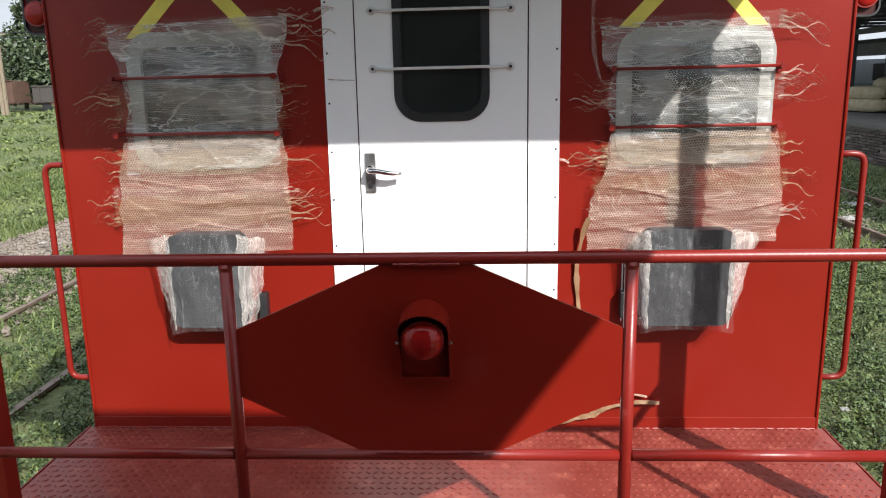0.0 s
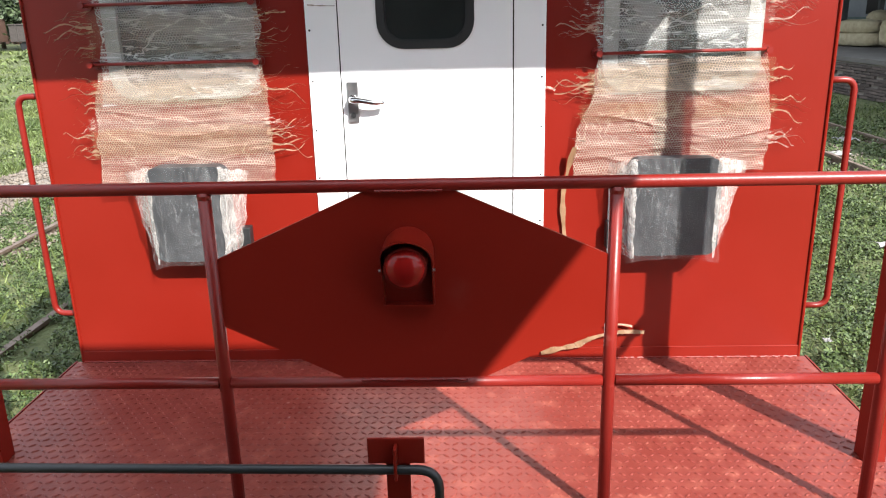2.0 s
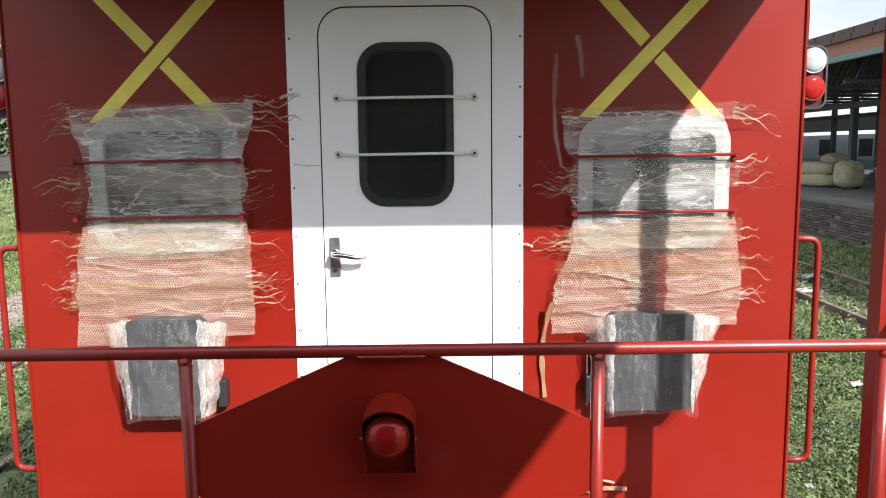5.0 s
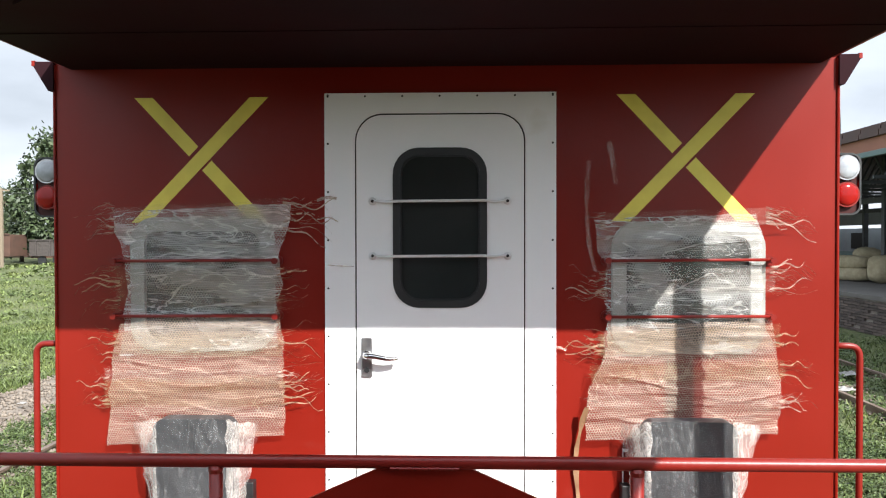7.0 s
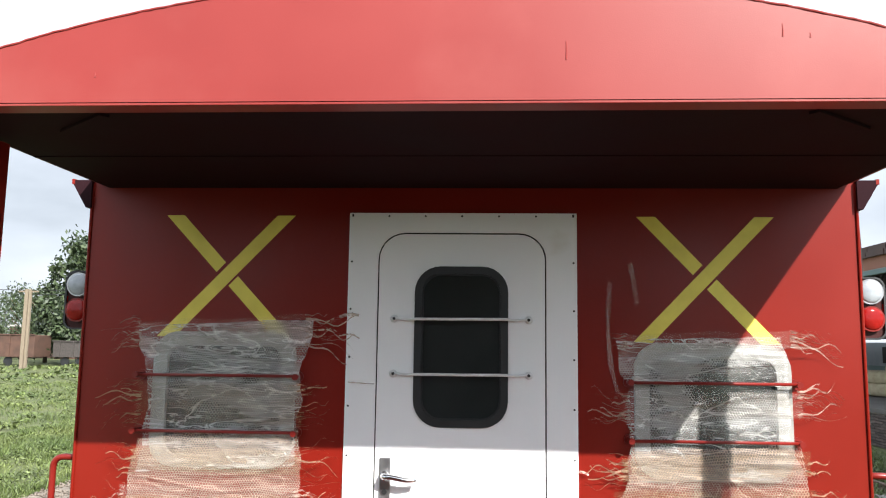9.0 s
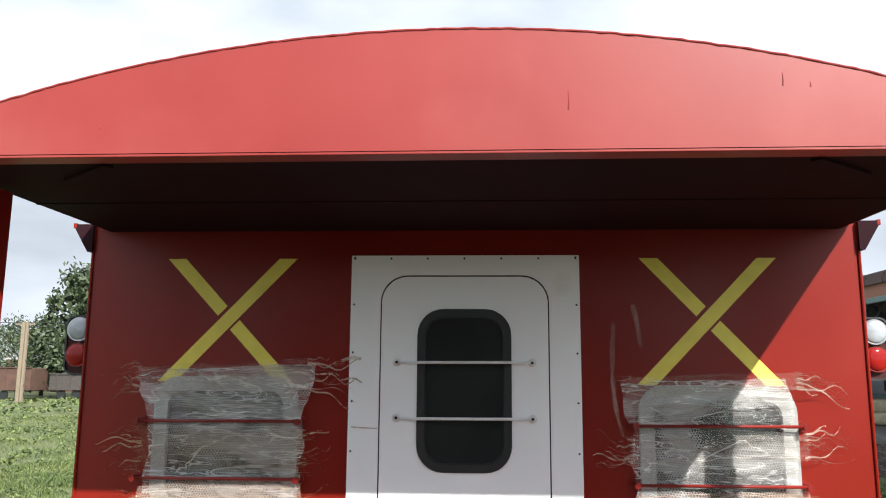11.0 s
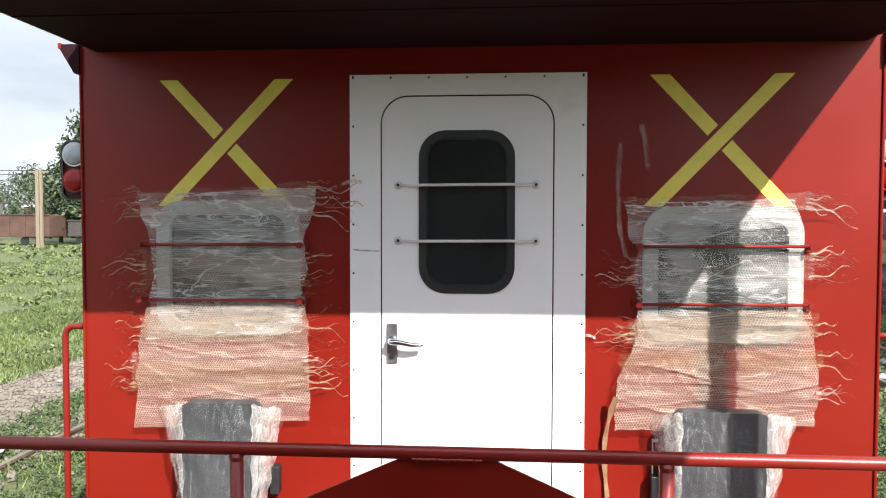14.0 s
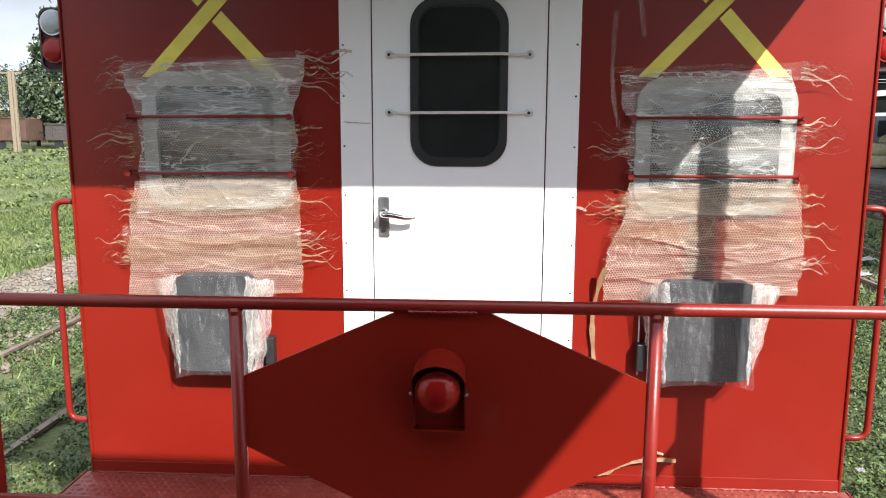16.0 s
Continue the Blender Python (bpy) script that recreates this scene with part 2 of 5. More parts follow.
CONCRETE = mat("concrete", (0.36, 0.34, 0.31), (0.48, 0.46, 0.42), rough=0.9, scale=2, grain=30, bump=0.3)
# paving, brick, shed roof, salmon and pale wall: tones lowered for shade there
PAVE = mat("platform_paving", (0.085, 0.08, 0.075), (0.13, 0.125, 0.115), rough=0.9, scale=1, grain=20, bump=0.2)
BRICK = mat("old_dark_brick", (0.05, 0.040, 0.036), (0.11, 0.084, 0.072), rough=0.9, scale=5, grain=50, bump=0.3, per_object=0.45)
MORTAR = mat("dirty_mortar", (0.20, 0.18, 0.16), (0.30, 0.27, 0.24), rough=0.95, scale=4, grain=40, bump=0.3)
SHED_ROOF = mat("brown_sheet_roof", (0.045, 0.026, 0.024), (0.075, 0.042, 0.036), rough=0.6, scale=1, grain=20, bump=0.1)
SHED_SALMON = mat("salmon_painted_board", (0.24, 0.105, 0.07), (0.30, 0.135, 0.09), rough=0.7, scale=1, grain=20, bump=0.1)
SHED_TEAL = mat("teal_painted_gutter", (0.10, 0.16, 0.16), (0.14, 0.20, 0.20), rough=0.6, scale=1, grain=20, bump=0.1)
SHED_STEEL = mat("dark_shed_steel", (0.035, 0.04, 0.045), (0.06, 0.065, 0.07), rough=0.6, scale=3, grain=30, bump=0.1)
SHED_PALE = mat("pale_painted_wall", (0.22, 0.25, 0.28), (0.30, 0.33, 0.36), rough=0.8, scale=0.7, grain=12, bump=0.1)
JUTE = mat("jute_sacking", (0.30, 0.26, 0.165), (0.42, 0.37, 0.25), rough=0.95, scale=6, grain=70, bump=0.4)
WOOD_POLE = mat("weathered_concrete_pole", (0.16, 0.13, 0.092), (0.235, 0.19, 0.135), rough=0.85, scale=5, grain=50, bump=0.2, stretch=(6, 6, 0.6))
BARK = mat("bark", (0.07, 0.05, 0.035), (0.12, 0.09, 0.06), rough=0.95, scale=3, grain=20, bump=0.5)
LEAF = mat("tree_leaves", (0.020, 0.036, 0.014), (0.055, 0.078, 0.030), rough=0.6, scale=0.9, grain=6, bump=0, island=0.4)
GRASS = mat("grass_blades", (0.052, 0.084, 0.019), (0.130, 0.158, 0.046), rough=0.6, scale=0.5, grain=4, bump=0, island=0.5)
WEED = mat("clover_weeds", (0.028, 0.052, 0.010), (0.080, 0.112, 0.030), rough=0.55, scale=1.2, grain=8, bump=0, island=0.5)
PAPER = mat("torn_tan_tape", (0.17, 0.09, 0.045), (0.26, 0.155, 0.085), rough=0.5, scale=20, grain=80, bump=0.2)
LITTER = mat("white_litter", (0.17, 0.165, 0.16), (0.28, 0.27, 0.26), rough=0.7, scale=12, grain=60, bump=0.2)
STONE = mat("ballast_stone", (0.10, 0.082, 0.066), (0.22, 0.185, 0.15), rough=0.95, scale=3, grain=40, bump=0.4)
WRAP = film_mat("bubble_wrap", (0.59, 0.47, 0.385), 0.45, cells=102, rough=0.15, wrinkle=7, hi=0.80, drop=0.34, stretch=(0.5, 1, 1), relief=0.004)
WRAP_THICK = film_mat("doubled_bubble_wrap", (0.88, 0.88, 0.86), 0.13, cells=102, rough=0.08, wrinkle=4.5, hi=0.95, drop=0.09, stretch=(0.4, 1, 1), relief=0.005, lines=(((0.3, 1, 1), 9, 0.28, 60.0), ((0.2, 1, 1.6), 14, 0.30, 70.0)))
POLY = film_mat("clear_polythene", (0.88, 0.89, 0.90), 0.015, rough=0.05, wrinkle=20, hi=0.07, stretch=(1, 1, 0.35), relief=0.004, lines=(((1, 1, 0.12), 13, 0.06, 55.0), ((1, 1, 0.4), 8, 0.05, 75.0)))
POLY_FLAP = film_mat("gathered_polythene", (0.78, 0.74, 0.70), 0.20, rough=0.12, wrinkle=20, hi=0.50, stretch=(1, 1, 0.35), relief=0.006, lines=(((1, 1, 0.3), 26, 0.16, 26.0), ((1, 1, 0.7), 14, 0.14, 30.0)))
TAPE = film_mat("clear_packing_tape", (0.80, 0.74, 0.66), 0.025, rough=0.12, wrinkle=34, hi=0.24, stretch=(0.15, 1, 1))
AMBER = film_mat("amber_packing_tape", (0.44, 0.32, 0.18), 0.05, rough=0.12, wrinkle=22, hi=0.34, stretch=(0.2, 1, 1))
# red of the roof underside with the shade under the eaves put into its colour
SHADE_MAROON = mat("dark_maroon_soffit", (0.019, 0.0085, 0.011), (0.026, 0.010, 0.013), spec=0.04, rough=0.75, scale=3, grain=90, bump=0.05)
# made-up dark grey that cuts bounce light from the unseen neighbouring van
NEAR_DARK = mat("dark_grey_enamel", (0.035, 0.036, 0.040), (0.055, 0.056, 0.060), rough=0.5, scale=3, grain=90, bump=0.05)

g = bpy.data.materials.new("grassy_earth")
g.use_nodes = True
nt = g.node_tree
co = nt.nodes.new("ShaderNodeTexCoord")
n1, n2 = nt.nodes.new("ShaderNodeTexNoise"), nt.nodes.new("ShaderNodeTexNoise")
n1.inputs["Scale"].default_value, n1.inputs["Detail"].default_value = 0.35, 8
n2.inputs["Scale"].default_value, n2.inputs["Detail"].default_value = 9.0, 6
for n in (n1, n2):
    nt.links.new(co.outputs["Object"], n.inputs["Vector"])
a = ramp_of(nt, n1.outputs["Fac"], 0.35, 0.65, (0.062, 0.082, 0.020), (0.12, 0.132, 0.045))
c = ramp_of(nt, n2.outputs["Fac"], 0.35, 0.7, (0.025, 0.038, 0.014), (0.12, 0.13, 0.06))
mx = nt.nodes.new("ShaderNodeMixRGB")
mx.inputs[0].default_value = 0.45
nt.links.new(a, mx.inputs[1])
nt.links.new(c, mx.inputs[2])
nt.links.new(mx.outputs["Color"], nt.nodes["Principled BSDF"].inputs["Base Color"])
nt.nodes["Principled BSDF"].inputs["Roughness"].default_value = 0.95
bp = nt.nodes.new("ShaderNodeBump")
bp.inputs["Strength"].default_value, bp.inputs["Distance"].default_value = 0.8, 0.08
nt.links.new(n2.outputs["Fac"], bp.inputs["Height"])
nt.links.new(bp.outputs["Normal"], nt.nodes["Principled BSDF"].inputs["Normal"])
EARTH = g

# ---- building helpers ----


def empty(name, place=(0, 0, 0)):
    ob = new(name)
    ob.empty_display_size = 0.1
    ob.location = place
    return ob


def part(name, bm, material, parent=None, label="", smooth=False):
    me = bpy.data.meshes.new(name)
    bmesh.ops.recalc_face_normals(bm, faces=bm.faces)
    bm.to_mesh(me)
    bm.free()
    me.materials.append(material)
    if smooth:
        for p in me.polygons:
            p.use_smooth = True
    ob = new(name, me)
    if parent:
        ob.parent = parent
        up = parent
        off = Vector((0, 0, 0))
        while up:
            off += up.location
            up = up.parent
        ob.matrix_parent_inverse = Matrix.Translation(-off)
    if label:
        ob["label"] = label
    return ob


def again(ob, place, name=None, parent=None):
    """Another object on the same mesh, moved by place, under the same parent."""
    o = bpy.data.objects.new(name or ob.name.split(".")[0], ob.data)
    scene.collection.objects.link(o)
    o.parent = parent or ob.parent
    o.matrix_parent_inverse = ob.matrix_parent_inverse
    o.location = Vector(ob.location) + Vector(place)
    for k in ob.keys():
        o[k] = ob[k]
    return o


def box(bm, x0, x1, y0, y1, z0, z1, bevel=0.0):
    b2 = bmesh.new()
    bmesh.ops.create_cube(b2, size=1)
    for v in b2.verts:
        v.co = Vector(((x0 + x1) / 2 + v.co.x * (x1 - x0), (y0 + y1) / 2 + v.co.y * (y1 - y0), (z0 + z1) / 2 + v.co.z * (z1 - z0)))
    if bevel:
        bmesh.ops.bevel(b2, geom=b2.edges[:], offset=bevel, segments=2, affect="EDGES", profile=0.5)
    join(bm, b2)
    return bm


def join(bm, b2, m=None):
    if m:
        b2.transform(m)
    vs = {v: bm.verts.new(v.co) for v in b2.verts}
    for f in b2.faces:
        try:
            bm.faces.new([vs[v] for v in f.verts])
        except ValueError:
            pass
    b2.free()


def cubes(*args, bevel=0.0):
    bm = bmesh.new()
    for a in args:
        box(bm, *a, bevel=bevel)
    return bm


def soft_path(points, r=0.05, n=6):
    """A polyline with rounded corners."""
    pts = [Vector(p) for p in points]
    out = [pts[0]]
    for a, b, c in zip(pts, pts[1:], pts[2:]):
        d0, d1 = (a - b), (c - b)
        k = min(r, d0.length * 0.49, d1.length * 0.49)
        p0, p1 = b + d0.normalized() * k, b + d1.normalized() * k
        for i in range(n + 1):
            u = i / n
            out.append(p0 * (1 - u) ** 2 + b * 2 * u * (1 - u) + p1 * u * u)
    out.append(pts[-1])
    return out


def tube(bm, points, r, seg=12, r1=None):
    pts = [Vector(p) for p in points]
    rings, last = [], None
    for i, p in enumerate(pts):
        d = (pts[min(i + 1, len(pts) - 1)] - pts[max(i - 1, 0)]).normalized()
        if last is None:
            last = d.orthogonal().normalized()
        last = (last - d * last.dot(d)).normalized()
        side = d.cross(last)
        rad = r if r1 is None else r + (r1 - r) * i / (len(pts) - 1)
        rings.append([bm.verts.new(p + (last * math.cos(2 * math.pi * k / seg) + side * math.sin(2 * math.pi * k / seg)) * rad) for k in range(seg)])
    for a, b in zip(rings, rings[1:]):
        for k in range(seg):
            bm.faces.new((a[k], a[(k + 1) % seg], b[(k + 1) % seg], b[k]))
    bm.faces.new(rings[0][::-1])
    bm.faces.new(rings[-1])
    return bm


def pipe(points, r, seg=12, corner=0.05):
    return tube(bmesh.new(), soft_path(points, corner) if len(points) > 2 else points, r, seg)


def rrect(x0, x1, z0, z1, r, n=7):
    out = []
    for cx, cz, a0 in ((x1 - r, z1 - r, 0), (x0 + r, z1 - r, 90), (x0 + r, z0 + r, 180), (x1 - r, z0 + r, 270)):
        for i in range(n + 1):
            a = radians(a0 + 90 * i / n)
            out.append((cx + r * math.cos(a), cz + r * math.sin(a)))
    return out


def plate(outer, holes, y0, y1, bevel=0.0):
    """An upright plate in x and z, from y0 (outer face) to y1, with holes."""
    bm = bmesh.new()
    edges = []
    for loop in (outer, *holes):
        vs = [bm.verts.new((x, y0, z)) for x, z in loop]
        edges += [bm.edges.new((a, b)) for a, b in zip(vs, vs[1:] + vs[:1])]
    bmesh.ops.triangle_fill(bm, use_beauty=True, use_dissolve=False, edges=edges, normal=(0, -1, 0))
    faces = bm.faces[:]
    ext = bmesh.ops.extrude_face_region(bm, geom=faces)
    for v in ext["geom"]:
        if isinstance(v, bmesh.types.BMVert):
            v.co.y = y1
    return bm


def disc(bm, c, r, depth, axis="Y", seg=16, r2=None):
    b2 = bmesh.new()
    bmesh.ops.create_cone(b2, cap_ends=True, segments=seg, radius1=r, radius2=r if r2 is None else r2, depth=depth)
    turn = {"Y": Matrix.Rotation(radians(90), 4, "X"), "X": Matrix.Rotation(radians(90), 4, "Y"), "Z": Matrix()}[axis]
    join(bm, b2, Matrix.Translation(c) @ turn)
    return bm


def dome(bm, c, r, flat, seg=20):
    """A bulging lens, facing -y."""
    b2 = bmesh.new()
    bmesh.ops.create_uvsphere(b2, u_segments=seg, v_segments=12, radius=r)
    bmesh.ops.delete(b2, geom=[v for v in b2.verts if v.co.y > 0.002], context="VERTS")
    join(bm, b2, Matrix.Translation(c) @ Matrix.Diagonal((1, flat, 1, 1)))
    return bm


def mesh_of(name, verts, faces, material, parent=None, smooth=False):
    me = bpy.data.meshes.new(name)
    verts, faces = np.asarray(verts, np.float32), np.asarray(faces, np.int32)
    k = faces.shape[1]
    me.vertices.add(len(verts))
    me.vertices.foreach_set("co", verts.ravel())
    me.loops.add(faces.size)
    me.loops.foreach_set("vertex_index", faces.ravel())
    me.polygons.add(len(faces))
    me.polygons.foreach_set("loop_start", np.arange(len(faces), dtype=np.int32) * k)
    me.polygons.foreach_set("loop_total", np.full(len(faces), k, np.int32))
    me.update(calc_edges=True)
    me.materials.append(material)
    ob = new(name, me)
    if smooth:
        me.polygons.foreach_set("use_smooth", np.ones(len(faces), bool))
    if parent:
        ob.parent = parent
    return ob


def wob(*v, s=1.0):
    return noise.noise(Vector(v) * s)


FLOOR = 1.2            # top of the van's deck
HALF = 1.506           # half the van's width
END = -1.05            # line of the end railing

# ---- ground ----
bm = bmesh.new()
xs = [-600, -200, -90, -50, -30, -20, -14, -11, -9, -7.5, -6.5, -5.5, -4.5, -3.5, -2.6, -1.8, -0.8, 0.8, 1.8, 2.6, 3.5, 4.5, 5.5, 6.5, 7.5, 9, 11, 14, 20, 40, 90, 200, 600]
ys = [-400, -60, -20, -10, -6, -3, -1, 0, 1, 2, 3, 4, 5, 6, 7, 8, 9, 10, 12, 14, 17, 20, 24, 28, 33, 40, 50, 70, 110, 200, 500, 1500]
grid = [[bm.verts.new((x, y, 0.05 * wob(x, y, 0.0, s=0.3) if abs(x) > 7 and y > 2 and y < 100 else 0.0)) for x in xs] for y in ys]
for r0, r1 in zip(grid, grid[1:]):
    for i in range(len(xs) - 1):
        bm.faces.new((r0[i], r0[i + 1], r1[i + 1], r1[i]))
ground = part("ground", bm, EARTH, smooth=True)
tagged(ground, "grassy railway yard ground with low weeds", "ground", kind="structure")


def scatter_blades(name, label, regions, material, height, width, lean=0.4, seed=3):
    """Many small blades in one mesh. regions: x0, x1, y0, y1, count."""
    rng = np.random.default_rng(seed)
    vs, fs, base = [], [], 0
    for x0, x1, y0, y1, count in regions:
        px, py = rng.uniform(x0, x1, count), rng.uniform(y0, y1, count)
        patch = np.sin(px * 1.7 + np.sin(py * 0.9) * 2) * np.cos(py * 1.3 + np.sin(px * 0.7) * 2)
        keep = rng.uniform(-1.2, 1, count) < patch + 0.55
        px, py, patch = px[keep], py[keep], patch[keep]
        n = len(px)
        h = height * (0.5 + rng.uniform(0, 1, n)) * (1 + 0.8 * patch)
        w = width * (0.6 + 0.8 * rng.uniform(0, 1, n))
        ang = rng.uniform(0, 2 * np.pi, n)
        dx, dy = np.cos(ang), np.sin(ang)
        lx, ly = rng.normal(0, lean, n) * h, rng.normal(0, lean, n) * h
        q = [np.stack([px - dx * w, py - dy * w, np.full(n, -0.02)], 1), np.stack([px + dx * w, py + dy * w, np.full(n, -0.02)], 1), np.stack([px + lx + dx * w * 0.3, py + ly + dy * w * 0.3, h], 1), np.stack([px + lx - dx * w * 0.3, py + ly - dy * w * 0.3, h * 0.96], 1)]
        vs.append(np.stack(q, 1).reshape(-1, 3))
        fs.append(base + np.arange(4 * n).reshape(-1, 4))
        base += 4 * n
    ob = mesh_of(name, np.concatenate(vs), np.concatenate(fs), material)
    return tagged(ob, label, "grass", kind="stuff")


def clumps(name, label, regions, material, seed):
    """Low leafy plants: domed clumps of small leaves. regions: x0, x1, y0, y1, clumps, radius, height, leaves, leaf."""
    r = np.random.default_rng(seed)
    vs = []
    for x0, x1, y0, y1, count, radius, height, leaves, leaf in regions:
        cx, cy = r.uniform(x0, x1, count), r.uniform(y0, y1, count)
        patch = np.sin(cx * 1.9 + np.sin(cy * 1.1) * 2) * np.cos(cy * 1.6 + np.sin(cx) * 2)
        keep = r.uniform(-1.3, 1, count) < patch + 0.75
        cx, cy, n = cx[keep], cy[keep], int(keep.sum())
        rad, hh = radius * r.uniform(0.5, 1.4, n), height * r.uniform(0.4, 1.5, n)
        a, d = r.uniform(0, 2 * np.pi, (n, leaves)), np.sqrt(r.uniform(0, 1, (n, leaves)))
        px = (cx[:, None] + rad[:, None] * d * np.cos(a)).ravel()
        py = (cy[:, None] + rad[:, None] * d * np.sin(a)).ravel()
        pz = (hh[:, None] * np.sqrt(1.02 - d * d) * r.uniform(0.45, 1.05, (n, leaves)) + 0.01).ravel()
        m = len(px)
        p = np.stack([px, py, pz], 1)
        yaw, dip, roll = r.uniform(0, 2 * np.pi, m), r.normal(0.1, 0.45, m), r.normal(0, 0.6, m)
        e1 = np.stack([np.cos(yaw) * np.cos(dip), np.sin(yaw) * np.cos(dip), np.sin(dip)], 1)
        e2 = np.stack([-np.sin(yaw) * np.cos(roll), np.cos(yaw) * np.cos(roll), np.sin(roll)], 1)
        w = (leaf * r.uniform(0.5, 1.4, m))[:, None]
        vs.append(np.stack([p - e1 * w, p - e2 * w * 0.55, p + e1 * w, p + e2 * w * 0.55], 1).reshape(-1, 3))
    v = np.concatenate(vs)
    ob = mesh_of(name, v, np.arange(len(v)).reshape(-1, 4), material)
    return tagged(ob, label, "weeds", kind="stuff")


scatter_blades("grass", "rough green yard grass in uneven tufts", [(-14, -8, 7, 24, 60000), (-30, -10, 20, 45, 40000), (-60, -18, 40, 75, 20000), (6.8, 10.8, 8, 30, 12000), (1.7, 6.2, -0.5, 16, 8000), (-6.6, -1.5, 0.2, 9, 6000)], GRASS, 0.085, 0.013, lean=0.6, seed=3)
clumps("weeds", "low leafy clover weeds beside the track", [(-6.4, -1.5, -0.4, 9, 4600, 0.085, 0.085, 42, 0.016), (1.5, 5.4, -0.8, 9, 5000, 0.085, 0.10, 42, 0.017), (5.2, 11, 4, 18, 1400, 0.13, 0.12, 26, 0.028), (-6.6, -2, 9, 20, 700, 0.13, 0.10, 24, 0.03)], WEED, 5)
clumps("tall_grass", "taller tufts in the yard grass", [(-14, -8.2, 6, 24, 420, 0.22, 0.13, 34, 0.035), (-30, -12, 20, 45, 420, 0.4, 0.20, 30, 0.07), (-60, -20, 45, 72, 200, 0.8, 0.32, 30, 0.15)], GRASS, 6)

# gravel strip and ballast
rng = random.Random(11)


def stones(name, label, regions, material, seed):
    r = np.random.default_rng(seed)
    octa = np.array([(1, 0, 0), (-1, 0, 0), (0, 1, 0), (0, -1, 0), (0, 0, 1), (0, 0, -1)], float)
    tri = np.array([(0, 2, 4), (2, 1, 4), (1, 3, 4), (3, 0, 4), (2, 0, 5), (1, 2, 5), (3, 1, 5), (0, 3, 5)])
    vs, fs, base = [], [], 0
    for x0, x1, y0, y1, z, count, size in regions:
        for _ in range(count):
            s = size * r.uniform(0.5, 1.4)
            p = octa * s * r.uniform(0.6, 1.3, (6, 3)) * (1, 1, 0.7)
            a = r.uniform(0, 6.28)
            rot = np.array([[np.cos(a), -np.sin(a), 0], [np.sin(a), np.cos(a), 0], [0, 0, 1]])
            vs.append(p @ rot.T + (r.uniform(x0, x1), r.uniform(y0, y1), z + s * 0.15))
            fs.append(tri + base)
            base += 6
    ob = mesh_of(name, np.concatenate(vs), np.concatenate(fs), material)
    return tagged(ob, label, "gravel", kind="stuff")


stones("gravel", "brown and grey gravel strip and loose track ballast", [(-8.1, -6.2, 4, 16, 0.02, 3200, 0.035), (-6.0, -4.9, 3.5, 9, 0.02, 900, 0.04), (-2.2, -1.5, -0.5, 1.2, 0.01, 260, 0.03), (5.9, 7.2, 6, 16, 0.02, 800, 0.035)], STONE, 4)
bm = bmesh.new()
n = 40
left, right = [], []
for i in range(n):
    y = -10 + i * 2.2
    left.append(bm.verts.new((-8.0 + 0.25 * wob(y, 1.0, 0.0), y, 0.012)))
    right.append(bm.verts.new((-6.3 + 0.25 * wob(y, 5.0, 0.0), y, 0.012)))
for i in range(n - 1):
    bm.faces.new((left[i], right[i], right[i + 1], left[i + 1]))
tagged(part("gravel_path", bm, STONE), "worn bare gravel strip along the siding", "path", kind="structure")


def rail_line(x, label, sunk=0.0):
    prof = [(-0.065, 0), (0.065, 0), (0.065, 0.012), (0.012, 0.03), (0.012, 0.10), (0.034, 0.112), (0.034, 0.145), (-0.034, 0.145), (-0.034, 0.112), (-0.012, 0.10), (-0.012, 0.03), (-0.065, 0.012)]
    bm = bmesh.new()
    a = [bm.verts.new((x + px, -40, pz - sunk)) for px, pz in prof]
    b = [bm.verts.new((x + px, 120, pz - sunk)) for px, pz in prof]
    for k in range(len(prof)):
        bm.faces.new((a[k], a[(k + 1) % len(prof)], b[(k + 1) % len(prof)], b[k]))
    ob = part("rail", bm, RAIL_STEEL)
    return tagged(ob, label, "rail", group="rails in the yard")


for x in (-5.19, -3.66):
    rail_line(x, "rusty steel rail half sunk in grass and ballast", 0.09 if x > -4 else 0.03)
for x in (6.33, 7.93):
    rail_line(x, "dark rusty steel rail among weeds")
for x in (-0.80, 0.80):
    rail_line(x, "steel rail beneath the red van")

# ---- the brake van ----
van = empty("brake_van", (0, 0, 0))
tagged(van, "red guard's van with open end platform and white door", "rail vehicle")

WL, WR = (-1.208, -0.625, 2.283, 2.822), (0.640, 1.236, 2.277, 2.800)
wall_outer = [(-HALF, 0.95), (HALF, 0.95), (HALF, 3.47)] + [(1.4 - 0.2 * i, 3.70 - (1.4 - 0.2 * i) ** 2 / 8.2) for i in range(15)] + [(-HALF, 3.47)]
door_hole = rrect(-0.335, 0.335, FLOOR + 0.185, 3.215, 0.11)
holes = [rrect(WL[0] + 0.03, WL[1] - 0.03, WL[2] + 0.03, WL[3] - 0.03, 0.07), rrect(WR[0] + 0.03, WR[1] - 0.03, WR[2] + 0.03, WR[3] - 0.03, 0.07), door_hole]
part("end_wall", plate(wall_outer, holes, 0.0, 0.05), RED, van, "glossy red painted sheet-steel end wall")
part("skirt_strip", cubes((-HALF + 0.004, HALF - 0.004, -0.006, 0, FLOOR + 0.001, FLOOR + 0.05), bevel=0.002), RED, van, "narrow red strip along the foot of the wall")
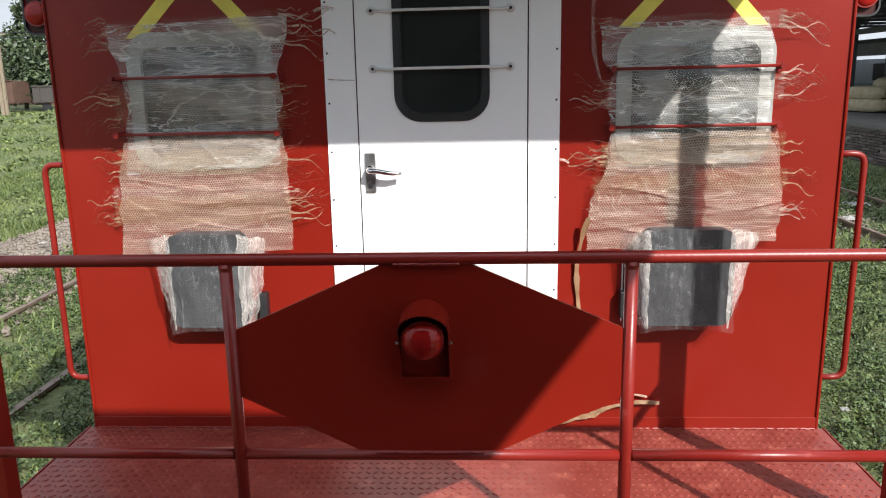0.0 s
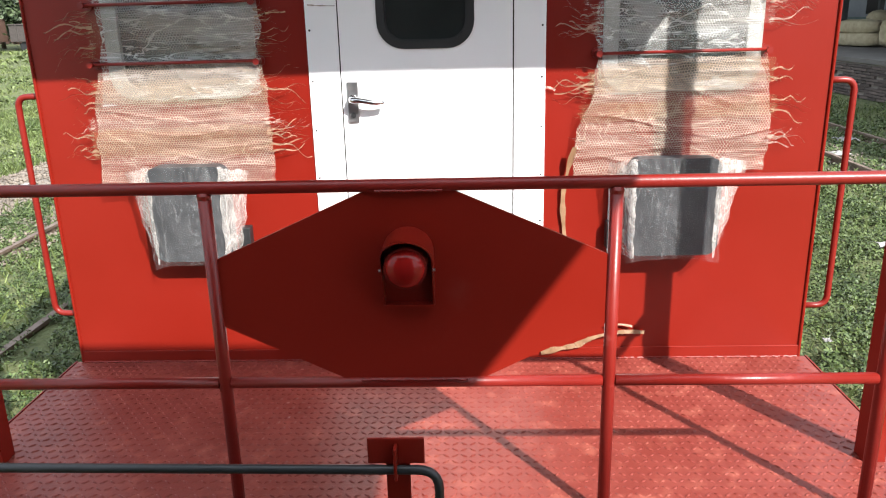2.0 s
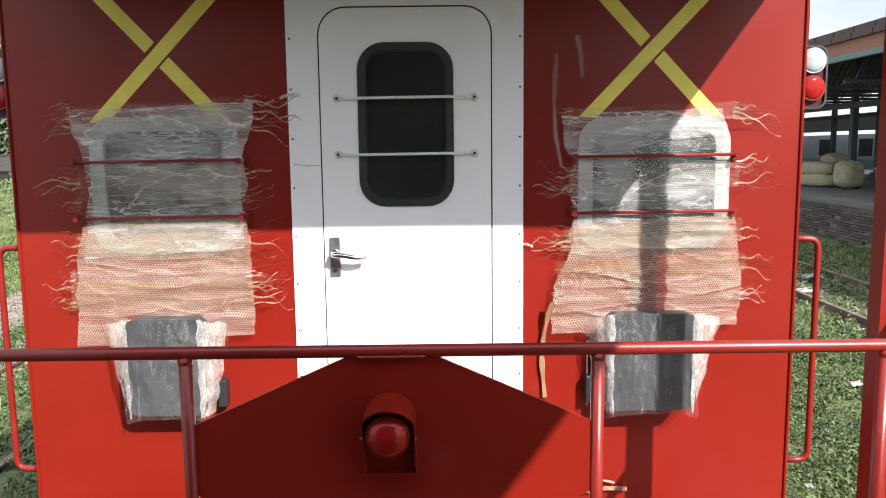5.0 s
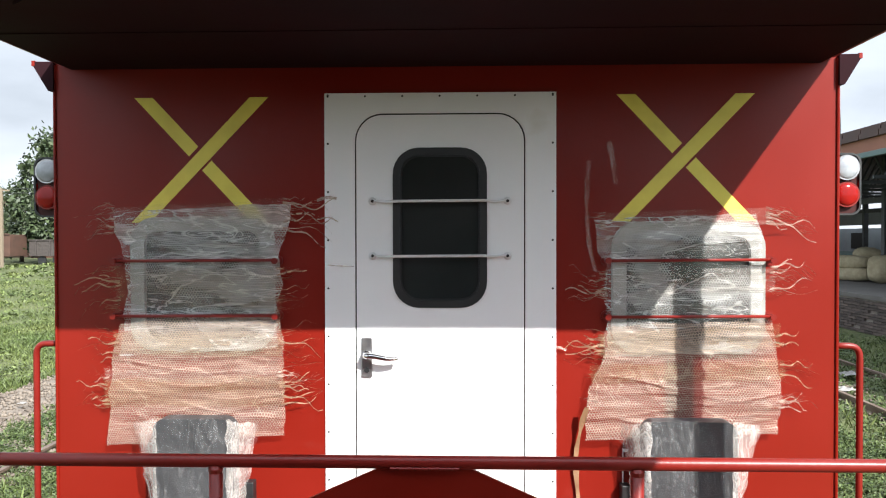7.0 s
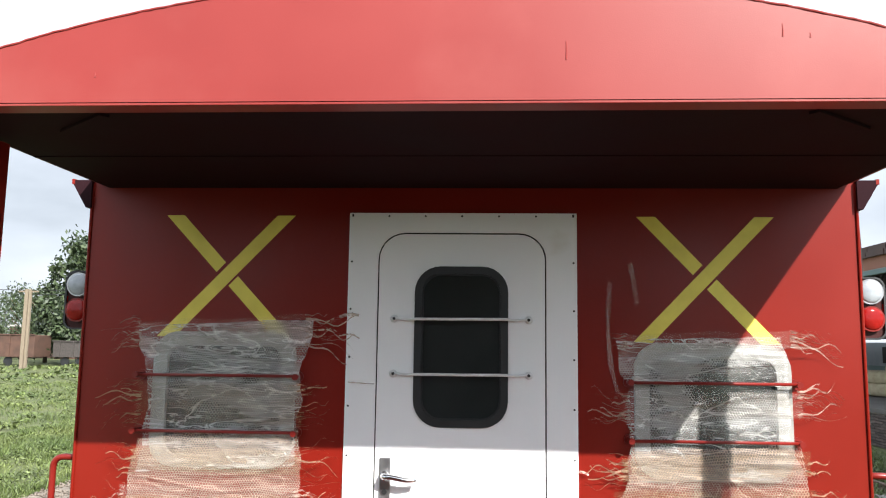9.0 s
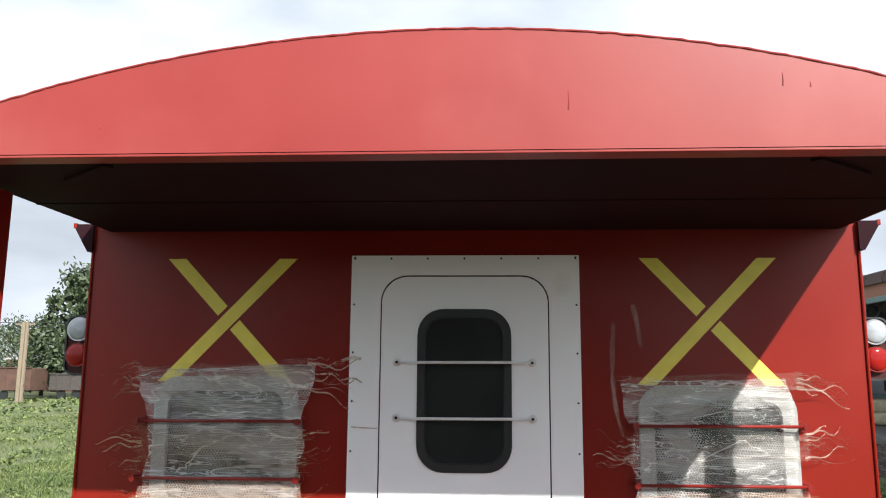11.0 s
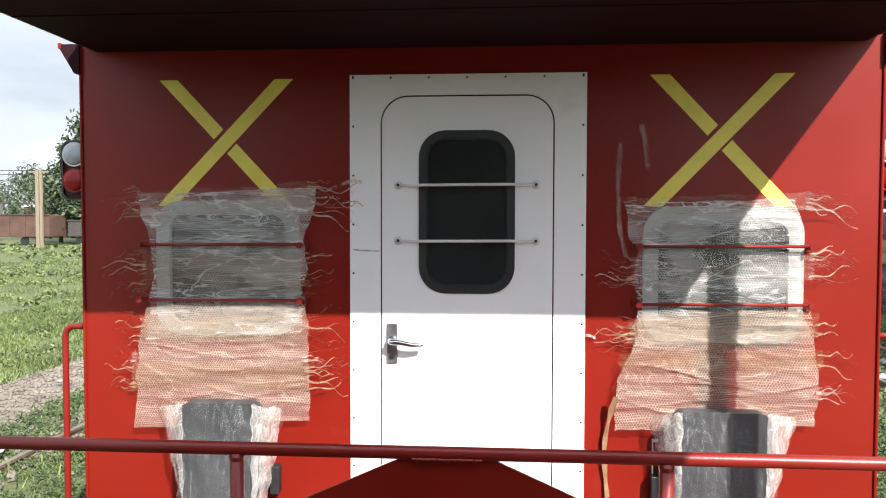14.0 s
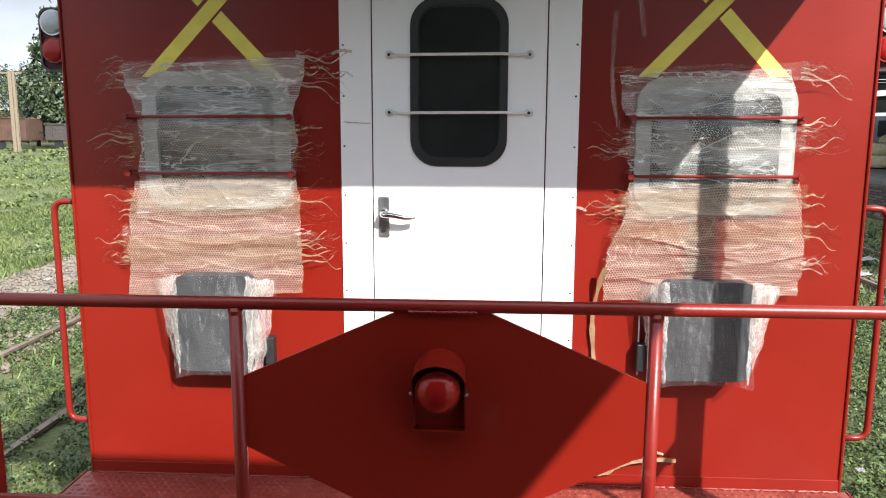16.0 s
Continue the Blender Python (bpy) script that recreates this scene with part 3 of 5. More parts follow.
for s in (-1, 1):
    part("side_wall", cubes((s * HALF - (0.05 if s > 0 else 0), s * HALF + (0 if s > 0 else 0.05), 0.05, 9.0, 0.95, 3.40)), RED, van)
    bm = bmesh.new()
    tube(bm, [(s * (HALF - 0.008), -0.003, 0.96), (s * (HALF - 0.008), -0.003, 3.40)], 0.006, 8)
    part("corner_bead", bm, RED, van)
    prof = [(1.495, 3.30), (1.515, 3.30), (1.572, 3.395), (1.572, 3.412), (1.495, 3.412)]
    bm = bmesh.new()
    a = [bm.verts.new((s * x, -0.02, z)) for x, z in prof]
    b = [bm.verts.new((s * x, 9.0, z)) for x, z in prof]
    for k in range(5):
        bm.faces.new((a[k], a[(k + 1) % 5], b[(k + 1) % 5], b[k]))
    bm.faces.new(a), bm.faces.new(b[::-1])
    # cornice coloured dark to stand in for the roof's shadow on it
    part("cornice", bm, SHADE_MAROON, van, "red roof gutter cornice, shade put into its colour")
    part("cornice_lip", cubes((min(s * 1.566, s * 1.578), max(s * 1.566, s * 1.578), -0.021, 9.0, 3.396, 3.416)), RED, van)
part("rear_wall", cubes((-1.45, 1.45, 8.95, 9.0, 0.95, 3.45)), RED, van)
part("inner_wall", cubes((-1.44, 1.44, 1.6, 1.64, 0.95, 3.6)), mat("cabin_lining", (0.20, 0.20, 0.19), (0.28, 0.27, 0.25), rough=0.7, bump=0.02), van, "dim cabin partition seen behind the glass")

# roof with arched end fascia
R, CROWN = 4.1, 3.716


def arch(x, top=CROWN):
    return top - R + math.sqrt(R * R - x * x)


EDGE = 1.475
bm = bmesh.new()
rows = []
for i in range(41):
    x = -EDGE + 2 * EDGE * i / 40
    z = max(arch(x), 3.39)
    rows.append([bm.verts.new((x, -1.07, z)), bm.verts.new((x, 9.2, z)), bm.verts.new((x, 9.2, z - 0.035)), bm.verts.new((x, -1.06, z - 0.035))])
for a, b in zip(rows, rows[1:]):
    for k in range(4):
        bm.faces.new((a[k], b[k], b[(k + 1) % 4], a[(k + 1) % 4]))
bm.faces.new(rows[0]), bm.faces.new(rows[-1][::-1])
roof = part("roof", bm, RED_FASCIA, van, "arched red roof over cabin and platform")
crest = [(-EDGE + 2 * EDGE * i / 40, max(arch(-EDGE + 2 * EDGE * i / 40), 3.40) + 0.004) for i in range(41)]
part("fascia", plate([(EDGE, 3.390), (-EDGE, 3.390)] + crest, [], -1.078, -1.071), RED_FASCIA, van, "smooth red arched end panel of the roof")
part("fascia_lip", cubes((-EDGE, EDGE, -1.076, -1.012, 3.3815, 3.3895), bevel=0.002), RED_FASCIA, van, "folded lower lip of the roof panel")
bm = bmesh.new()
tube(bm, [(x, -1.078 + 0.002 * wob(x * 40, 0, 0), z + 0.004 + 0.003 * wob(x * 30, 2, 0)) for x, z in [(-EDGE + 2 * EDGE * i / 160, max(arch(-EDGE + 2 * EDGE * i / 160), 3.40)) for i in range(161)]], 0.0032, 6)
part("weld_bead", bm, RED_FASCIA, roof, "rough weld bead along the arch")
for x, z, l in ((0.838, 3.585, 0.035), (0.905, 3.560, 0.014), (0.30, 3.545, 0.05), (-0.93, 3.47, 0.012)):
    part("paint_drip", tube(bmesh.new(), [(x, -1.0775, z), (x + 0.001, -1.0785, z - l * 0.6), (x, -1.0785, z - l)], 0.0012, 6, 0.0018), RED_FASCIA, roof)
for s in (-1, 1):
    part("roof_side_lip", cubes((s * 1.453 - 0.02, s * 1.453 + 0.02, -1.05, -0.021, 3.399, 3.438)), RED_FASCIA, van)
# soffit, seam and braces all use the red darkened for shade
part("soffit", cubes((-1.430, 1.430, -1.011, -0.001, 3.3835, 3.3965)), SHADE_MAROON, van, "red underside of the platform roof, darkened as in shade")
part("soffit_seam", cubes((-1.428, 1.428, -0.530, -0.515, 3.3805, 3.3832)), SHADE_MAROON, van)
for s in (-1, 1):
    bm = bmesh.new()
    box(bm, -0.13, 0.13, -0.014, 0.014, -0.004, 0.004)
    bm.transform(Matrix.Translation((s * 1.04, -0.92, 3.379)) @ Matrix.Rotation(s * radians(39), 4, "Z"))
    part("roof_brace", bm, SHADE_MAROON, van, "dark flat corner brace under the roof edge")

# deck
DX = 1.525
deck = part("deck", cubes((-DX, DX, -1.30, 0.0, FLOOR - 0.008, FLOOR), bevel=0.002), RED_DECK, van, "red chequer-plate platform deck, scuffed")
part("headstock", cubes((-DX + 0.02, DX - 0.02, -1.42, -1.12, 0.80, FLOOR - 0.012), bevel=0.01), RED, van, "heavy red end beam")
part("deck_edge", cubes((-DX - 0.006, -DX - 0.0005, -1.30, 0, FLOOR - 0.10, FLOOR + 0.004)), RED, van)
part("deck_edge", cubes((DX + 0.0005, DX + 0.006, -1.30, 0, FLOOR - 0.10, FLOOR + 0.004)), RED, van)
part("underframe", cubes((-1.2, 1.2, -1.1, 9.0, 0.7, FLOOR - 0.02)), BLACK, van)
part("sole_bar", cubes((-1.44, -1.36, -1.1, 9.0, 0.75, FLOOR - 0.02)), BLACK, van)
part("sole_bar", cubes((1.36, 1.44, -1.1, 9.0, 0.75, FLOOR - 0.02)), BLACK, van)
for y in (0.9, 2.9):
    for x in (-0.80, 0.80):
        bm = bmesh.new()
        disc(bm, (x, y, 0.56), 0.42, 0.12, "X", 24)
        part("wheel", bm, BLACK, van)
    part("axle_frame", cubes((-1.0, 1.0, y - 0.08, y + 0.08, 0.48, 0.72)), BLACK, van)
vs, fs, base = [], [], 0
PX, PY = 0.029, 0.036
k = 0
for iy in range(int(1.28 / PY)):
    for ix in range(int(3.02 / PX)):
        cx, cy = -1.50 + ix * PX + 0.0, -0.02 - iy * PY
        a = radians(38 if (ix + iy) % 2 else -38)
        ca, sa = math.cos(a), math.sin(a)
        L, W, H = 0.0150, 0.0048, 0.0046
        pts = [(-L, 0, 0), (0, -W, 0), (L, 0, 0), (0, W, 0), (-L * 0.55, 0, H), (L * 0.55, 0, H)]
        vs += [(cx + x * ca - y * sa, cy + x * sa + y * ca, FLOOR + z - 0.0002) for x, y, z in pts]
        fs += [(base + p, base + q, base + r) for p, q, r in ((0, 1, 4), (1, 5, 4), (1, 2, 5), (2, 3, 5), (3, 4, 5), (3, 0, 4))]
        base += 6
tread = mesh_of("tread_pattern", vs, fs, RED_DECK, deck)
tagged(tread, "raised lozenges of the chequer plate", kind="stuff")

# door and its surround
frame_outer = [(-0.443, FLOOR + 0.17), (0.443, FLOOR + 0.17), (0.443, 3.283), (-0.443, 3.283)]
surround = part("door_surround", plate(frame_outer, [rrect(-0.326, 0.326, FLOOR + 0.20, 3.205, 0.105)], -0.007, -0.001), WHITE, van, "white riveted sheet-metal door surround")
part("door_gap", plate(rrect(-0.334, 0.334, FLOOR + 0.19, 3.213, 0.11), [], 0.012, 0.02), DARK, surround)
bm = bmesh.new()
disc(bm, (0, 0, 0), 0.0043, 0.004, "Y", 8, 0.0025)
spots = [(s * 0.430, FLOOR + 0.225 + 0.185 * i) for s in (-1, 1) for i in range(11)] + [(-0.43 + 0.1433 * i, 3.271) for i in range(7)]
first = None
for x, z in spots:
    if first is None:
        first = part("rivet", bm, BLACK, surround)
        first.location = (x, -0.009, z)
    else:
        o = again(first, (0, 0, 0))
        o.location = (x, -0.009, z)
door = part("door", plate(rrect(-0.3205, 0.3205, FLOOR + 0.208, 3.199, 0.10), [rrect(-0.170, 0.170, 2.470, 3.064, 0.095)], -0.008, 0.03), WHITE, van, "closed white painted steel cabin door")
part("window_gasket", plate(rrect(-0.180, 0.180, 2.461, 3.073, 0.10), [rrect(-0.152, 0.152, 2.489, 3.045, 0.075)], -0.014, 0.0), RUBBER, door, "black rubber window gasket")
part("inner_gasket", plate(rrect(-0.153, 0.153, 2.488, 3.046, 0.076), [rrect(-0.146, 0.146, 2.495, 3.039, 0.07)], -0.006, 0.004), BLACK, door)
part("window_pane", plate(rrect(-0.168, 0.168, 2.472, 3.062, 0.09), [], -0.002, 0.003), GLASS, door, "dark reflecting glass pane")
for z in (2.660, 2.869):
    bm = bmesh.new()
    tube(bm, soft_path([(-0.256, -0.014, z + 0.001), (-0.205, -0.018, z - 0.004), (-0.175, -0.042, z - 0.001), (0.175, -0.042, z + 0.001), (0.205, -0.018, z - 0.003), (0.256, -0.014, z + 0.002)], 0.03), 0.0055, 10)
    for s in (-1, 1):
        disc(bm, (s * 0.258, -0.013, z), 0.0155, 0.007, "Y", 16)
    rod = part("guard_rod", bm, WHITE_ROD, door, "white painted guard rod across the window", True)
    for s in (-1, 1):
        bm = bmesh.new()
        disc(bm, (s * 0.258, -0.019, z), 0.0062, 0.006, "Y", 6)
        part("bolt", bm, BLACK, door)
lock = part("lock_plate", cubes((-0.301, -0.260, -0.017, -0.007, 2.194, 2.347), bevel=0.003), STEEL, door, "dull steel lock plate")
bm = bmesh.new()
disc(bm, (-0.281, -0.024, 2.282), 0.017, 0.02, "Y", 18)
tube(bm, soft_path([(-0.281, -0.03, 2.282), (-0.281, -0.055, 2.282), (-0.25, -0.058, 2.281), (-0.195, -0.057, 2.270), (-0.158, -0.05, 2.272)], 0.02), 0.0135, 12, 0.009)
part("lever_handle", bm, CHROME, door, "satin metal lever handle", True)
bm = bmesh.new()
disc(bm, (-0.281, -0.02, 2.222), 0.010, 0.006, "Y", 14)
part("keyhole", bm, BLACK, door)

# windows
for side, (x0, x1, z0, z1) in (("left", WL), ("right", WR)):
    win = part("window", plate(rrect(x0 + 0.012, x1 - 0.012, z0 + 0.012, z1 - 0.012, 0.095), [rrect(x0 + 0.066, x1 - 0.066, z0 + 0.056, z1 - 0.066, 0.055)], -0.022, 0.02), GASKET, van, "white rounded window frame")
    part("pane", plate(rrect(x0 + 0.06, x1 - 0.06, z0 + 0.05, z1 - 0.06, 0.05), [], 0.0, 0.006), GLASS, win, "dark window glass")
    part("mullion", cubes(((x0 + 0.075, x1 - 0.075, -0.010, -0.001, (z0 + z1) / 2 - 0.012, (z0 + z1) / 2 + 0.004))), BLACK, win)
    bx0, bx1 = (-1.249, -0.626) if side == "left" else (0.632, 1.240)
    for z in (2.642, 2.431):
        bm = bmesh.new()
        tube(bm, [(bx0, -0.052, z), (bx1, -0.052, z + 0.003)], 0.0058, 10)
        bar = part("guard_bar", bm, RED_PIPE, van, "thin red guard bar across the wrapped window", True)
        for x in (bx0, bx1):
            bm = bmesh.new()
            tube(bm, [(x, 0.0, z), (x, -0.052, z)], 0.009, 10)
            disc(bm, (x, -0.056, z), 0.012, 0.012, "Y", 10)
            disc(bm, (x, -0.004, z), 0.02, 0.006, "Y", 14)
            part("bar_stud", bm, RED_PIPE, bar)

# yellow crosses
def cross(x, slash, back):
    """One unbroken stroke rising to the right over a broken one."""
    w, lo, top = 0.036, 2.790, 3.272
    a0, a1 = Vector((x + slash - 0.222, lo)), Vector((x + slash + 0.243, top))
    b0, b1 = Vector((x + back - 0.228, top)), Vector((x + back + 0.225, lo))

    def meet(off_b, off_a):
        p, d = b0 + Vector((off_b, 0)), b1 - b0
        q, e = a0 + Vector((off_a, 0)), a1 - a0
        k = ((q - p).x * e.y - (q - p).y * e.x) / (d.x * e.y - d.y * e.x)
        return tuple(p + d * k)

    part("yellow_stroke", plate([(a0.x - w, lo), (a0.x + w, lo), (a1.x + w, top), (a1.x - w, top)], [], -0.002, -0.0002), YELLOW, van, "yellow painted diagonal stroke")
    part("yellow_stroke", plate([meet(-w, -w - 0.020), meet(w, -w - 0.020), (b0.x + w, top), (b0.x - w, top)], [], -0.002, -0.0002), YELLOW, van)
    part("yellow_stroke", plate([(b1.x - w, lo), (b1.x + w, lo), meet(w, w + 0.012), meet(-w, w + 0.012)], [], -0.002, -0.0002), YELLOW, van)


cross(-0.940, 0.0, 0.020)
cross(0.935, -0.025, 0.0)

# side marker lamps
for s in (-1, 1):
    x0, x1 = (1.503, 1.592)
    body = plate(rrect(min(s * 1.475, s * 1.594), max(s * 1.475, s * 1.594), 2.815, 3.045, 0.035), [], 0.03, 0.13)
    lampbox = part("side_lamp", body, mat("lamp_housing_paint", (0.03, 0.009, 0.009), (0.05, 0.011, 0.010), spec=0.2, rough=0.5, bump=0.02), van, "dark red lamp housing with a clear and a red lens")
    rim = plate(rrect(min(s * 1.472, s * 1.597), max(s * 1.472, s * 1.597), 2.812, 3.048, 0.037), [rrect(min(s * 1.479, s * 1.590), max(s * 1.479, s * 1.590), 2.819, 3.041, 0.032)], 0.02, 0.034)
    part("rim", rim, BLACK, lampbox)
    for z, mm, nm in ((2.992, LENS_CLEAR, "clear_lens"), (2.890, LENS_RED, "red_lens")):
        bm = bmesh.new()
        disc(bm, (s * 1.540, 0.022, z), 0.048, 0.02, "Y", 24)
        part("lens_ring", bm, STEEL if z > 2.95 else RED_PIPE, lampbox)
        bm = bmesh.new()
        dome(bm, (s * 1.540, 0.014, z), 0.043, 0.30)
        part(nm, bm, mm, lampbox, "", True)
    part("side_reflector", cubes((min(s * 1.587, s * 1.601), max(s * 1.587, s * 1.601), 0.026, 0.07, 2.918, 2.948), bevel=0.004), LENS_RED, lampbox)

for s in (-1, 1):
    part("lamp_cable", tube(bmesh.new(), soft_path([(s * 1.530, 0.06, 3.03), (s * 1.532, 0.06, 3.15), (s * 1.525, 0.06, 3.31)], 0.04), 0.006, 8), BLACK, van, "black lamp cable")
bm = bmesh.new()
tube(bm, [(-1.49 + 2.98 * i / 220, -0.008 + 0.004 * wob(i * 0.7, 1, 0), FLOOR + 0.002 + 0.003 * wob(i * 0.9, 5, 0)) for i in range(221)], 0.004, 6)
part("weld_seam", bm, RED, van, "rough flaking weld seam at the foot of the wall")

# grab rails on the body sides
for s in (-1, 1):
    bm = pipe([(s * 1.49, 0.06, 2.310), (s * 1.615, 0.06, 2.310), (s * 1.615, 0.06, 1.400), (s * 1.49, 0.06, 1.400)], 0.0125, 12, 0.045)
    part("grab_rail", bm, RED_PIPE, van, "bent red grab rail on the body side", True)

# roof posts
for s in (-1, 1):
    prof = [(1.385, -0.785), (1.450, -0.785), (1.450, -0.720), (1.442, -0.720), (1.442, -0.777), (1.393, -0.777), (1.393, -0.720), (1.385, -0.720)]
    bm = bmesh.new()
    a = [bm.verts.new((s * x, y, FLOOR + 0.001)) for x, y in prof]
    b = [bm.verts.new((s * x, y, 3.372)) for x, y in prof]
    for k in range(8):
        bm.faces.new((a[k], a[(k + 1) % 8], b[(k + 1) % 8], b[k]))
    bm.faces.new(a[::-1]), bm.faces.new(b)
    part("roof_post", bm, RED, van, "red steel channel post carrying the roof")

# end railing
RR = 0.0165
bm = pipe([(-1.43, -0.80, 2.173), (-1.45, END, 2.173), (1.45, END, 2.173), (1.43, -0.80, 2.173)], RR, 14, 0.06)
part("top_rail", bm, RED_PIPE, van, "glossy red tubular top rail", True)
for x0, x1 in ((-1.235, -0.54), (-0.505, 0.505), (0.54, 1.235)):
    part("lower_rail", tube(bmesh.new(), [(x0, END, 1.627), (x1, END, 1.627)], RR * 0.95, 14), RED_PIPE, van, "", True)
for x in (-1.25, -0.5225, 0.5225, 1.25):
    post = part("railing_post", tube(bmesh.new(), [(x, END, FLOOR), (x, END, 2.162)], RR * 1.05, 14), RED_PIPE, van, "", True)
    for z in (1.609, 2.149):
        bm = bmesh.new()
        bmesh.ops.create_cone(bm, cap_ends=False, segments=14, radius1=RR * 1.08, radius2=RR * 1.16, depth=0.010)
        bm.transform(Matrix.Translation((x, END, z)))
        part("weld_collar", bm, RED_PIPE, post)

# hexagonal marker plate with tail lamp
hexa = [(-0.09, 2.170), (0.09, 2.170), (0.527, 1.976), (0.527, 1.806), (0.148, 1.621), (-0.150, 1.621), (-0.529, 1.806), (-0.529, 1.974)][::-1]
part("marker_plate", plate(hexa, [], END - 0.004, END + 0.004), RED, van, "large red hexagonal marker plate")
for z, half in ((2.161, 0.085), (1.640, 0.145)):
    bead = [(-half + 2 * half * i / 40, END - 0.015 + 0.002 * wob(i * 0.9, z, 0), z + 0.003 * wob(i * 0.8, z, 4)) for i in range(41)]
    part("weld_bead", tube(bmesh.new(), bead, 0.0035, 6), RED_PIPE, van, "lumpy weld between plate and rail")
LX, LZ = -0.006, 1.988
bm = bmesh.new()
n = 24
HR = 0.066
path2 = [(LX - HR, LZ - 0.125)] + [(LX - HR * math.cos(math.pi * i / n), LZ + 0.012 + HR * math.sin(math.pi * i / n)) for i in range(n + 1)] + [(LX + HR, LZ - 0.125)]
depth = [END - 0.030] + [END - 0.085 - 0.060 * math.sin(math.pi * i / n) for i in range(n + 1)] + [END - 0.030]
ri = [(LX + (x - LX) * 0.95, z if z < LZ else LZ + 0.012 + (z - LZ - 0.012) * 0.95) for x, z in path2]
rings = [[bm.verts.new((x, END - 0.003, z)), bm.verts.new((x, d, z)), bm.verts.new((xi, d, zi)), bm.verts.new((xi, END - 0.003, zi))] for (x, z), (xi, zi), d in zip(path2, ri, depth)]
for a, b in zip(rings, rings[1:]):
    for k in range(4):
        bm.faces.new((a[k], b[k], b[(k + 1) % 4], a[(k + 1) % 4]))
bm.faces.new(rings[0]), bm.faces.new(rings[-1][::-1])
tail = part("tail_lamp", bm, RED, van, "hooded red tail lamp on the marker plate")
part("lamp_floor", cubes((LX - HR, LX + HR, END - 0.034, END - 0.004, LZ - 0.131, LZ - 0.125)), RED, tail)
bm = bmesh.new()
disc(bm, (LX, END - 0.055, LZ), 0.052, 0.10, "Y", 28)
part("lamp_body", bm, RED, tail, "", False)
bm = bmesh.new()
disc(bm, (LX, END - 0.108, LZ), 0.0535, 0.012, "Y", 28)
part("lens_ring", bm, RED_PIPE, tail)
bm = bmesh.new()
dome(bm, (LX, END - 0.113, LZ), 0.0485, 0.6, 28)
part("red_lens", bm, LENS_RED, tail, "glossy red domed lens", True)
for s in (-1, 1):
    bm = bmesh.new()
    disc(bm, (LX + s * (HR + 0.002), END - 0.07, LZ - 0.018), 0.004, 0.008, "X", 8)
    part("screw", bm, STEEL, tail)

# uncoupling rod and its bracket on the end beam
bracket = part("rod_bracket", cubes((-0.097, 0.039, -1.345, -1.337, 1.560, 1.627), (-0.055, 0.003, -1.337, -1.327, FLOOR - 0.02, 1.60), (-0.033, -0.025, -1.375, -1.345, 1.53, 1.615), bevel=0.002), RED, van, "red bracket plate on a short stem")
part("uncoupling_rod", pipe([(-1.42, -1.36, 1.02), (-1.42, -1.36, 1.566), (0.072, -1.36, 1.552), (0.078, -1.36, 1.05)], 0.0115, 12, 0.05), BLACK, van, "bent black uncoupling rod", True)

